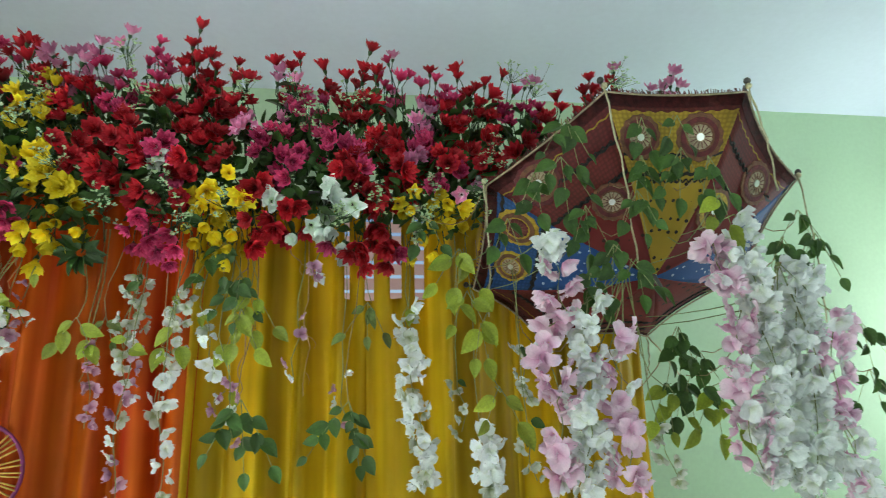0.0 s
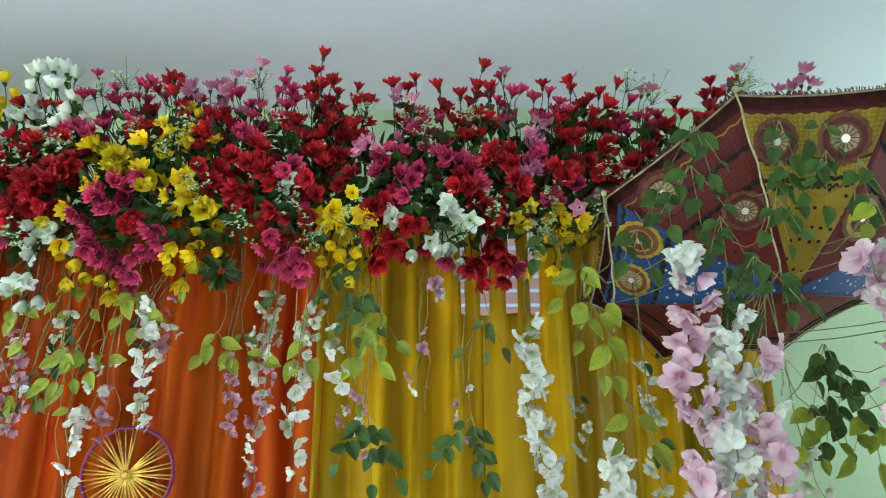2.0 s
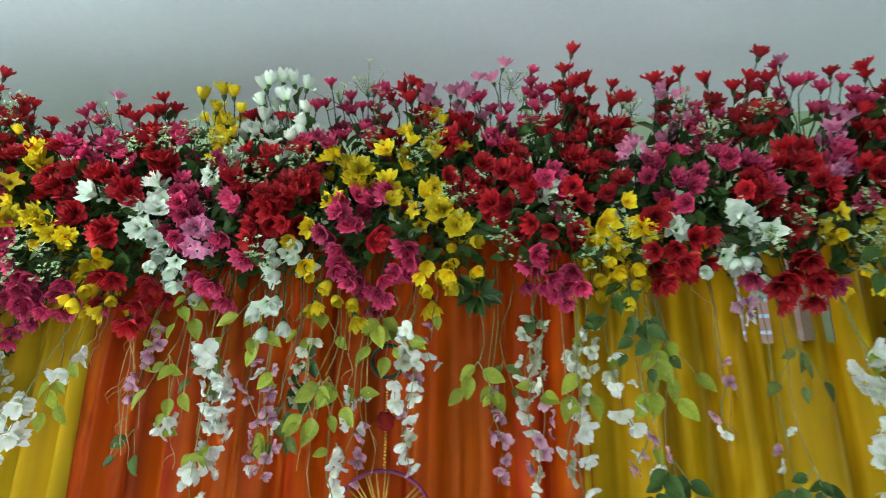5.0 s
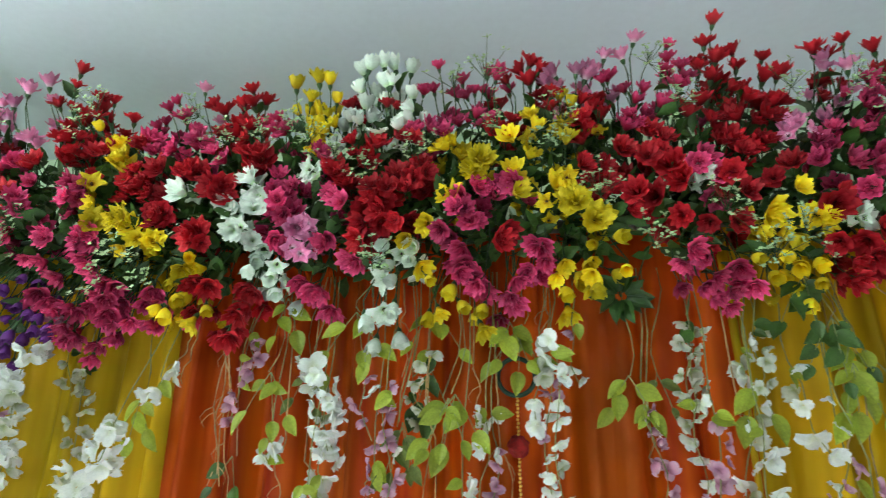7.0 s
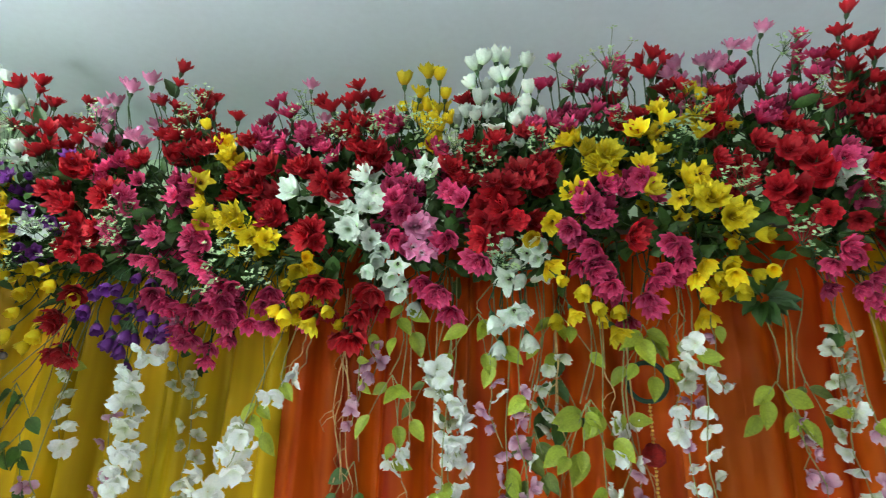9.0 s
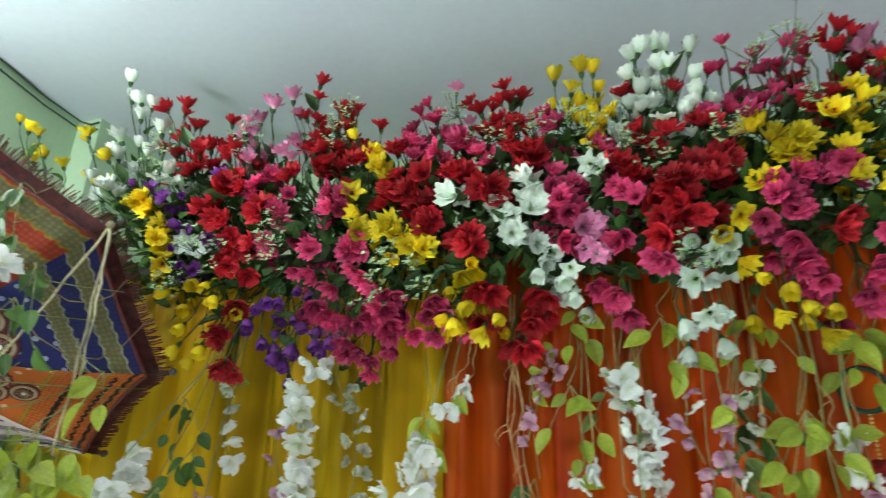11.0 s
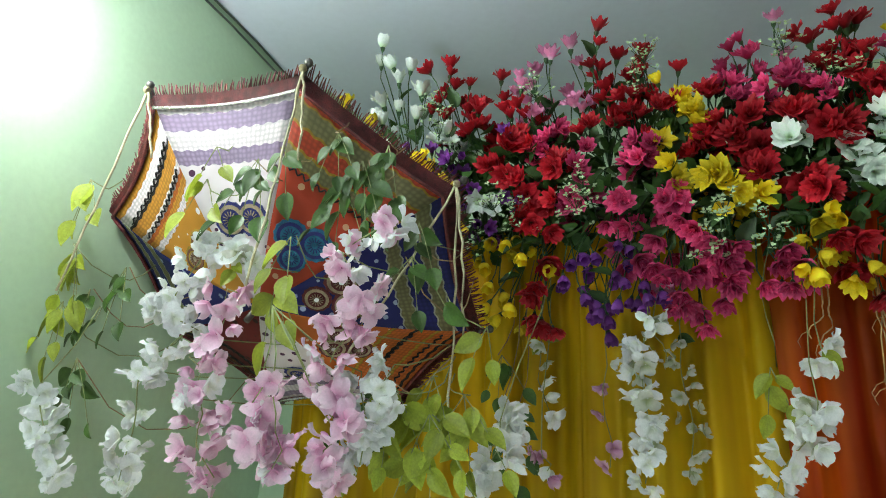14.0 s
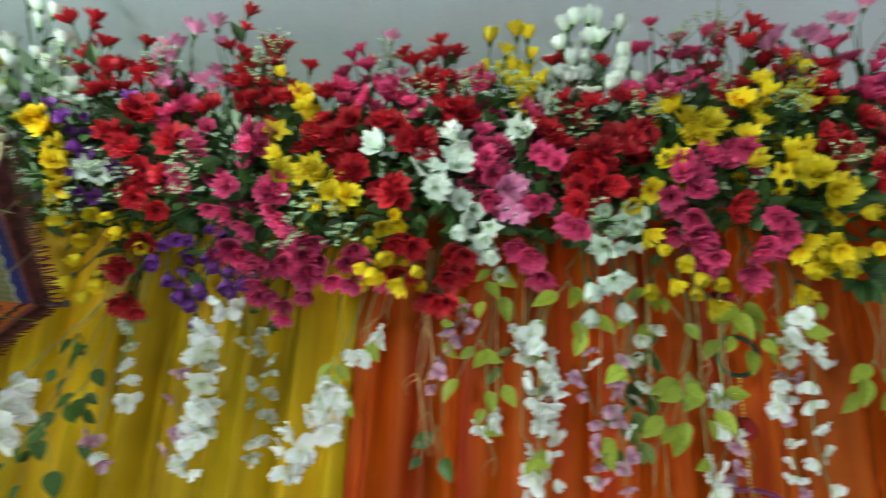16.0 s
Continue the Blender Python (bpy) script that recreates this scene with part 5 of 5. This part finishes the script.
def garland_foliage():
    """The mass of leaves and stems behind the flowers, along the crossbar."""
    rng, b = random.Random(5), bmesh.new()
    for i in range(2600):
        x = rng.uniform(-2.62, 0.85)
        z = 2.13 + rng.gauss(0, 0.09)
        if z < 1.97 or z > 2.33:
            continue
        y = 1.60 + rng.uniform(-0.04, 0.07)
        L, w = rng.uniform(0.035, 0.07), rng.uniform(0.02, 0.038)
        d = Vector((rng.uniform(-1, 1), rng.uniform(-1.0, 0.1), rng.uniform(-0.8, 1))).normalized()
        sd = d.cross(Vector((rng.uniform(-1, 1), 0.4, rng.uniform(-1, 1)))).normalized() * w / 2
        up = sd.cross(d).normalized() * w * 0.25
        c = Vector((x, y, z))
        pts = [c, c + d * L * 0.35 + sd + up, c + d * L * 0.7 + sd * 0.8 + up * 0.6, c + d * L, c + d * L * 0.7 - sd * 0.8 + up * 0.6, c + d * L * 0.35 - sd + up]
        vs = [b.verts.new(p) for p in pts]
        m0 = b.verts.new(c + d * L * 0.4)
        m1 = b.verts.new(c + d * L * 0.72)
        for f in ((vs[0], vs[1], m0), (vs[1], vs[2], m1, m0), (vs[2], vs[3], m1), (vs[3], vs[4], m1), (vs[4], vs[5], m0, m1), (vs[5], vs[0], m0)):
            b.faces.new(f)
    return tagged(link("garland_foliage", b, LEAF_DARK, None, "dense dark green plastic leaves of the flower garland"), category="foliage", kind="stuff")


garland_foliage()

# ---------------------------------------------------------------- hanging blossom strands
BLOOMS = {k: [blossom_mesh(60 + 7 * i, m, 3 + i % 2) for i in range(5)] for k, m in BLOSSOM.items()}
LEAVES = {"d": leaf_mesh("vine_leaf", 0.058, 0.040, LEAF_GREEN, 0.12), "l": leaf_mesh("lime_vine_leaf", 0.060, 0.038, LEAF_LIME, 0.12), "o": leaf_mesh("olive_vine_leaf", 0.052, 0.030, LEAF_OLIVE, 0.12)}
# kind: blossom, width, spacing, per step, size, words
STRANDS = {
    "W": ("white", 0.022, 0.024, 3, 0.98, "thick hanging strand of white cloth wisteria blossoms"),
    "P": ("pink", 0.027, 0.024, 3, 1.02, "thick hanging strand of pale pink cloth wisteria blossoms"),
    "w": ("white", 0.012, 0.034, 1, 1.0, "thin hanging vine with small white blossoms"),
    "g": ("pale", 0.016, 0.020, 1, 0.74, "thin hanging vine with pale greenish-white blossoms"),
    "p": ("violet", 0.012, 0.045, 1, 0.80, "thin hanging vine with sparse dusty pink blossoms"),
    "v": ("violet", 0.010, 0.026, 1, 0.76, "thin hanging vine with small mauve blossoms"),
}


def strand(kind, x, y, z0, x1, z1, seed, anchor):
    """Blossoms from (x, z0) down to (x1, z1); its stem or cord runs up to the anchor."""
    bloom, width, step, per, size, words = STRANDS[kind]
    rng = random.Random(seed)
    thing = empty("blossom_strand", *anchor)
    tagged(thing, words, "flowers", "hanging blossom strands")
    A = Vector(anchor)
    line, n = [], max(3, int((z0 - z1) / step))
    for i in range(n + 1):
        s = i / n
        line.append(Vector((x + (x1 - x) * s + 0.008 * math.sin(s * 7 + seed), y + 0.008 * math.sin(s * 5 + seed * 2), z0 + (z1 - z0) * s)) - A)
    b = bmesh.new()
    top = line[0]
    lead = [Vector((0, 0, 0)), top * 0.4 + Vector((0.006, 0, -0.01)), top * 0.75 + Vector((-0.004, 0, -0.01))] if top.length > 0.06 else [Vector((0, 0, 0))]
    tube(b, lead + line[:: max(1, n // 8)] + [line[-1]], 0.0013 if kind in "WP" else 0.0014, 0.0011, 5)
    part("stem", b, VINE, thing)
    for i, p in enumerate(line):
        s = i / n
        fat = width * (0.65 + 0.5 * math.sin(math.pi * min(1, 0.15 + s * 0.9))) * rng.uniform(0.7, 1.25)
        for k in range(per if rng.random() < 0.9 else 1):
            a = rng.uniform(0, math.tau)
            off = Vector((math.cos(a) * fat, math.sin(a) * fat * 0.8, rng.uniform(-0.012, 0.012)))
            d = Vector((math.cos(a) * 1.2, math.sin(a) - 0.15, rng.uniform(-1.6, 0.2)))
            col = bloom
            if bloom == "pink" and rng.random() < 0.14 or bloom == "violet" and rng.random() < 0.2:
                col = "white"
            # greyer blossoms stand in for shade on white strands over the drapes
            if bloom == "white" and (kind == "w" or y > 1.4) and rng.random() < 0.2:
                col = "pale"
            child("blossom", rng.choice(BLOOMS[col]), thing, p + off, aim(d, rng.uniform(0, 6)), size * rng.uniform(0.75, 1.25) * (0.88 if y > 1.46 else 0.84 if y < 1.1 else 1.0))
    if kind in "wgv":
        for i in range(1 + seed % 2):
            q = leaf_turn((rng.uniform(-1, 1), -0.2, rng.uniform(-1, 0)), rng)
            child("leaf", LEAVES["l" if kind != "g" else "d"], thing, line[0] + Vector((rng.uniform(-0.01, 0.01), 0, rng.uniform(-0.03, 0.03))), q, rng.uniform(0.45, 0.8))
    return thing


def sprig(kind, x, y, z, n, seed, anchor):
    """A bunch of leaves on a thin stem that hangs from the anchor."""
    rng = random.Random(seed)
    thing = empty("leaf_sprig", *anchor)
    tagged(thing, {"d": "hanging sprig of glossy green plastic leaves", "l": "hanging sprig of lime green plastic leaves", "o": "hanging sprig of olive green plastic leaves"}[kind], "leaves", "hanging leaf sprigs")
    C = Vector((x, y, z)) - Vector(anchor)
    n = round(n * 1.3) if kind == "d" else n
    r = 0.024 * math.sqrt(n)
    top = C + Vector((0, 0, r * 0.7))
    b = bmesh.new()
    sag = 0.3 * math.hypot(top.x, top.y)
    tube(b, [top * q + Vector((0.012 * math.sin(q * 6 + seed), 0, -sag * 4 * q * (1 - q))) for q in (0, 0.2, 0.4, 0.6, 0.8, 1.0)], 0.0013, 0.0012, 5)
    part("stem", b, VINE if kind != "d" else BROWNVINE, thing)
    arms = 2 if n < 6 else 3
    for k in range(arms):
        lean = (k - (arms - 1) / 2) * 1.5 / arms + rng.uniform(-0.25, 0.25)
        way = Vector((math.sin(lean) * 1.15, rng.uniform(-0.25, 0.1), -math.cos(lean)))
        reach = r * rng.uniform(1.1, 1.5)
        pts = [top + way * reach * q + Vector((0, 0, -0.25 * reach * q * q)) for q in (0, 0.35, 0.7, 1.0)]
        tb = bmesh.new()
        tube(tb, pts, 0.0012, 0.0008, 4, caps=False)
        part("twig", tb, VINE, thing)
        m = n // arms + (1 if k < n % arms else 0)
        for i in range(m):
            q = 1.0 if i == m - 1 else 0.15 + 0.8 * (i + rng.uniform(0.1, 0.7)) / m
            p = top + way * reach * q + Vector((0, 0, -0.25 * reach * q * q))
            side = 0 if i == m - 1 else (1 if (i + k) % 2 else -1)
            d = way + Vector((side * rng.uniform(0.6, 1.2), -rng.uniform(0.0, 0.4), rng.uniform(-0.3, 0.35)))
            child("leaf", LEAVES[kind], thing, p, leaf_turn(d, rng), rng.uniform(0.6, 1.12) * (0.86 if kind == "d" else 0.92 if y > 1.46 else 1.0))
    return thing


def canopy_hook(tips, x, z):
    """A place on the near face of the canopy, where a sprig is tied on."""
    c = sum(tips, Vector()) / 8
    nrm = (tips[2] - tips[0]).cross(tips[5] - tips[0]).normalized()
    y = c.y - (nrm.x * (x - c.x) + nrm.z * (z - c.z)) / nrm.y
    r = (Vector((x, y, z)) - c).length / (tips[0] - c).length
    return Vector((x, y - 0.10 * (1 - r), z)) if r < 0.95 else None


def umbrella_hook(tips, x, y, z):
    """Where a strand or sprig is tied: on the canopy behind it, or on the cord under the nearest rib tip."""
    hook = canopy_hook(tips, x, z + 0.03)
    if hook is None:
        tip = min((p for p in tips if p.z > z), key=lambda p: (p.x - x) ** 2 + (p.y - y) ** 2, default=tips[2])
        hook = Vector((tip.x, tip.y - 0.012, max(z + 0.05, tip.z - 0.45)))
    return hook


for table in (CURTAIN_VINES_A, CURTAIN_VINES_B, CURTAIN_VINES_C):
    for kind, x, y, z0, x1, z1 in table:
        seed += 1
        strand(kind, x, y, z0, x1, z1, seed, (x + 0.01, 1.62, max(1.97, z0 + 0.03)))
for table in (UMBRELLA_VINES_A, UMBRELLA_VINES_B, UMBRELLA_VINES_C):
    for kind, x, y, z0, x1, z1 in table:
        seed += 1
        strand(kind, x, y, z0, x1, z1, seed, umbrella_hook(EAST_TIPS if x > 0 else WEST_TIPS, x, y, z0))
for table in (SPRIGS_A, SPRIGS_B, SPRIGS_C, SPRIGS_D, SPRIGS_E):
    for kind, x, y, z, n in table:
        seed += 1
        at_umbrella = y < 1.46 or x > 1.1
        n = n if at_umbrella or kind == "d" else max(3, round(n * 0.85))
        tips = EAST_TIPS if x > 0 else WEST_TIPS
        hook = umbrella_hook(tips, x, y, z + 0.04) if at_umbrella else None
        sprig(kind, x, y, z, n, seed, hook or (x + 0.02, 1.62, max(1.97, z + 0.05)))


# ---------------------------------------------------------------- cords, ornaments and small things
TENDRILS = [
    (-1.59, 1.83, -1.63, 1.76), (-1.5, 1.78, -1.47, 1.5), (-1.36, 1.63, -1.36, 1.49), (-1.11, 1.9, -1.1, 1.74),
    (-1.05, 1.77, -1.05, 1.49), (-0.95, 1.77, -0.94, 1.67), (-0.79, 1.89, -0.81, 1.81), (-1.3, 1.57, -1.28, 1.5),
    (-1.05, 1.66, -1.0, 1.31), (-0.91, 1.72, -0.88, 1.48), (-0.24, 1.64, -0.25, 1.5), (-0.08, 1.78, -0.08, 1.53),
    (-1.58, 1.83, -1.61, 1.73), (-1.5, 1.82, -1.49, 1.52), (-1.51, 1.8, -1.5, 1.54), (-1.51, 1.84, -1.51, 1.52),
    (-0.44, 1.68, -0.4, 1.62), (-0.13, 1.93, -0.09, 1.85),
]
TAN = surface("dry_tendril", (0.50, 0.30, 0.13), 0.8, 0.3, 30, 200, 0.2)


def tendril(x0, z0, x1, z1, seed):
    """A dry thread of vine with a few curled side shoots."""
    rng = random.Random(seed)
    o = Vector((x0, 1.62, max(1.95, z0 + 0.02)))
    thing = empty("vine_tendril", *o)
    tagged(thing, "thin dry tan vine thread hanging over the drape", "vine", "dry vine threads")
    pts = [Vector((0, 0, 0))]
    for i in range(9):
        q = i / 8
        pts.append(Vector((x0 + (x1 - x0) * q + 0.007 * math.sin(q * 9 + seed) + rng.uniform(-0.003, 0.003), 1.61 + 0.006 * math.sin(q * 7 + seed * 2), z0 + (z1 - z0) * q)) - o)
    b = bmesh.new()
    tube(b, pts, 0.0017, 0.0011, 5)
    part("stem", b, TAN, thing)
    for i in range(1 + int((z0 - z1) * 6)):
        p = rng.choice(pts[2:])
        side = rng.choice((-1, 1)) * rng.uniform(0.012, 0.028)
        b = bmesh.new()
        tube(b, [p, p + Vector((side * 0.6, -0.004, -0.008)), p + Vector((side, -0.006, -0.022)), p + Vector((side * 0.8, -0.004, -0.034))], 0.0010, 0.0006, 4)
        part("shoot", b, TAN, thing)


for i, row in enumerate(TENDRILS):
    tendril(*row, 300 + i)


def hanging_cord(points, label="pale jute cord tied to the umbrella's rim"):
    o = Vector(points[0])
    thing = empty("cord", *o)
    tagged(thing, label, "cord", "jute cords")
    pts = [Vector(p) - o for p in points]
    line = []
    for a, b in zip(pts, pts[1:]):
        for k in range(5):
            line.append(a.lerp(b, k / 5) + Vector((0.003 * math.sin(k * 2.1 + o.x * 9), 0, 0)))
    line.append(pts[-1])
    b = bmesh.new()
    tube(b, line, 0.0026, 0.0022, 6)
    part("strand", b, CORD, thing)
    b = bmesh.new()
    ball(b, (0, -0.002, 0), 0.008, 8, 6)
    part("knot", b, CORD, thing)


for tips, k, drops in ((EAST_TIPS, 3, ((0.03, -0.02, -0.45),)), (EAST_TIPS, 2, ((0.02, -0.02, -0.28),)), (EAST_TIPS, 4, ((-0.01, -0.03, -0.36),)), (EAST_TIPS, 1, ((0.0, -0.012, -0.42),)), (EAST_TIPS, 0, ((0.0, -0.012, -0.40),)), (WEST_TIPS, 4, ((0.0, -0.012, -0.46),)), (EAST_TIPS, 7, ((-0.04, -0.05, -0.14), (0.14, -0.04, -0.22))),
                       (WEST_TIPS, 1, ((0.0, -0.012, -0.50), (-0.22, -0.04, -0.36), (0.03, -0.02, -0.30))), (WEST_TIPS, 2, ((-0.04, -0.03, -0.42), (0.03, -0.02, -0.20))), (WEST_TIPS, 3, ((-0.10, -0.03, -0.42), (0.05, 0.0, -0.16)))):
    for d in drops:
        p = tips[k] + Vector((0, -0.006, 0))
        q = p + Vector(d)
        hanging_cord([p, p.lerp(q, 0.5) + Vector((0.008, -0.004, -0.006)), q])

GOLDLEAF = surface("gold_foil_stick", (0.80, 0.52, 0.12), 0.28, 0.2, 60, 300, 0.2, metal=0.85)
PURPLE_TAPE = surface("purple_tape", (0.20, 0.015, 0.10), 0.45, 0.2, 40)
RED_WOOL = surface("red_wool", (0.32, 0.008, 0.008), 0.9, 0.3, 80, 400, 0.8)
GREEN_TAPE = surface("green_tape", (0.012, 0.05, 0.03), 0.6, 0.3, 60)


def ring(bm, c, r, thick, seg=32):
    rings = []
    for i in range(seg):
        a = math.tau * i / seg
        d = Vector((math.cos(a), 0, math.sin(a)))
        rings.append([bm.verts.new(Vector(c) + d * (r + thick * math.cos(q)) + Vector((0, thick * math.sin(q), 0))) for q in (math.tau * k / 8 for k in range(8))])
    for i in range(seg):
        a, b = rings[i], rings[(i + 1) % seg]
        for k in range(8):
            bm.faces.new((a[k], a[(k + 1) % 8], b[(k + 1) % 8], b[k]))


def wheel_ornament(x, y, z):
    thing = empty("wheel_ornament", x, y, 1.79)
    tagged(thing, "gold stick wheel in a purple ring on a bead chain", "ornament")
    rng = random.Random(4)
    c = Vector((0, 0, z - 1.79))
    b = bmesh.new()
    ring(b, c, 0.118, 0.005)
    part("rim", b, PURPLE_TAPE, thing, "purple wrapped ring")
    for i in range(44):
        a = math.tau * (i + rng.uniform(-0.35, 0.35)) / 44
        if 0.95 < a % math.tau < 1.35:
            continue
        d = Vector((math.cos(a), 0, math.sin(a)))
        b = bmesh.new()
        tube(b, [c + Vector((0, -0.008, 0)) - d * 0.012, c + d * 0.117 + Vector((0, rng.uniform(-0.004, 0.0), 0))], 0.0022, 0.0022, 5)
        part("spoke", b, GOLDLEAF, thing)
    b = bmesh.new()
    ball(b, c + Vector((0, -0.012, 0)), 0.010, 10, 8, 0, 1.0)
    part("hub", b, GOLDLEAF, thing)
    b = bmesh.new()
    ring(b, (0, 0, -0.045), 0.040, 0.005, 24)
    part("top_ring", b, GREEN_TAPE, thing, "dark green wrapped ring")
    top, bottom = -0.088, c.z + 0.122
    n = int((top - bottom) / 0.0075)
    bead = bmesh.new()
    ball(bead, (0, 0, 0), 0.0035, 8, 6)
    me = finish_mesh("bead", bead, (GOLDLEAF,))
    for i in range(n + 1):
        child("bead", me, thing, Vector((0.001 * (i % 2), 0, top + (bottom - top) * i / n)), Matrix.Identity(4))
    b = bmesh.new()
    ball(b, (0, -0.004, top - 0.10), 0.022, 14, 10)
    for v in b.verts:
        v.co += (v.co - Vector((0, -0.004, top - 0.10))) * rng.uniform(-0.12, 0.16)
    part("pompom", b, RED_WOOL, thing, "red wool pompom")
    return thing


wheel_ornament(-0.865, 1.665, 1.372)
sprig("l", -0.875, 1.60, 1.815, 5, 9107, (-0.85, 1.62, 1.97))


def leaf_rosette(x, y, z):
    thing = empty("leaf_rosette", x, y + 0.10, z + 0.06)
    tagged(thing, "dark green ruffled leaf rosette under yellow tulips", "leaves")
    rng = random.Random(9)
    b = bmesh.new()
    tube(b, [(0, 0, 0), (0, -0.06, -0.02), (0, -0.09, -0.05)], 0.003, 0.002, 5)
    part("stem", b, STEM, thing)
    for i in range(16):
        a = math.tau * i / 16 + rng.uniform(-0.2, 0.2)
        d = Vector((math.cos(a), -0.5, math.sin(a) * 0.7 - 0.2))
        child("leaf", SPRAY_LEAF, thing, Vector((0.012 * math.cos(a), -0.09, -0.05 + 0.01 * math.sin(a))), leaf_turn(d, rng, 0.8), rng.uniform(0.75, 1.05))


leaf_rosette(-0.642, 1.58, 1.89)


def bud_sprig(x, z, seed):
    """A sprig of tiny pale buds between the flowers."""
    rng = random.Random(seed)
    base = Vector((x, 1.62, z - 0.06))
    thing = empty("bud_sprig", *base)
    tagged(thing, "sprig of tiny pale green and cream buds", "flowers", "bud sprigs in the garland")
    stem, buds = bmesh.new(), bmesh.new()
    tip = Vector((rng.uniform(-0.03, 0.03), rng.uniform(-0.16, -0.11), 0.06))
    tube(stem, [Vector((0, 0, 0)), tip * 0.5 + Vector((0, 0, 0.02)), tip], 0.0016, 0.001, 4)
    for i in range(16):
        p = tip + Vector((rng.gauss(0, 0.020), rng.uniform(-0.02, 0.02), rng.gauss(0, 0.024)))
        tube(stem, [tip * 0.8, p], 0.0007, sides=3, caps=False)
        for k in range(4):
            q = p + Vector((rng.uniform(-1, 1), rng.uniform(-1, 1), rng.uniform(-1, 1))) * 0.004
            sheet(buds, petal_rows(rng, 0.008, 0.009, 20, 75, math.tau * k / 4, 0.001, False, 0.0, 2, 2))
            buds.verts.ensure_lookup_table()
            for v in buds.verts[-9:]:
                v.co = q + aim((0, -0.7, 0.6)).to_3x3() @ v.co
    tagged(part("twig", stem, STEM, thing), kind="stuff")
    tagged(part("floret", buds, FILLER, thing), kind="stuff")


rng_buds = random.Random(77)
for i in range(54):
    bud_sprig(-2.62 + 3.55 * (i + rng_buds.uniform(0.1, 0.9)) / 54, rng_buds.choice((1.98, 2.08, 2.18, 2.26, 2.33, 2.39)) + rng_buds.uniform(-0.04, 0.04), 900 + i)
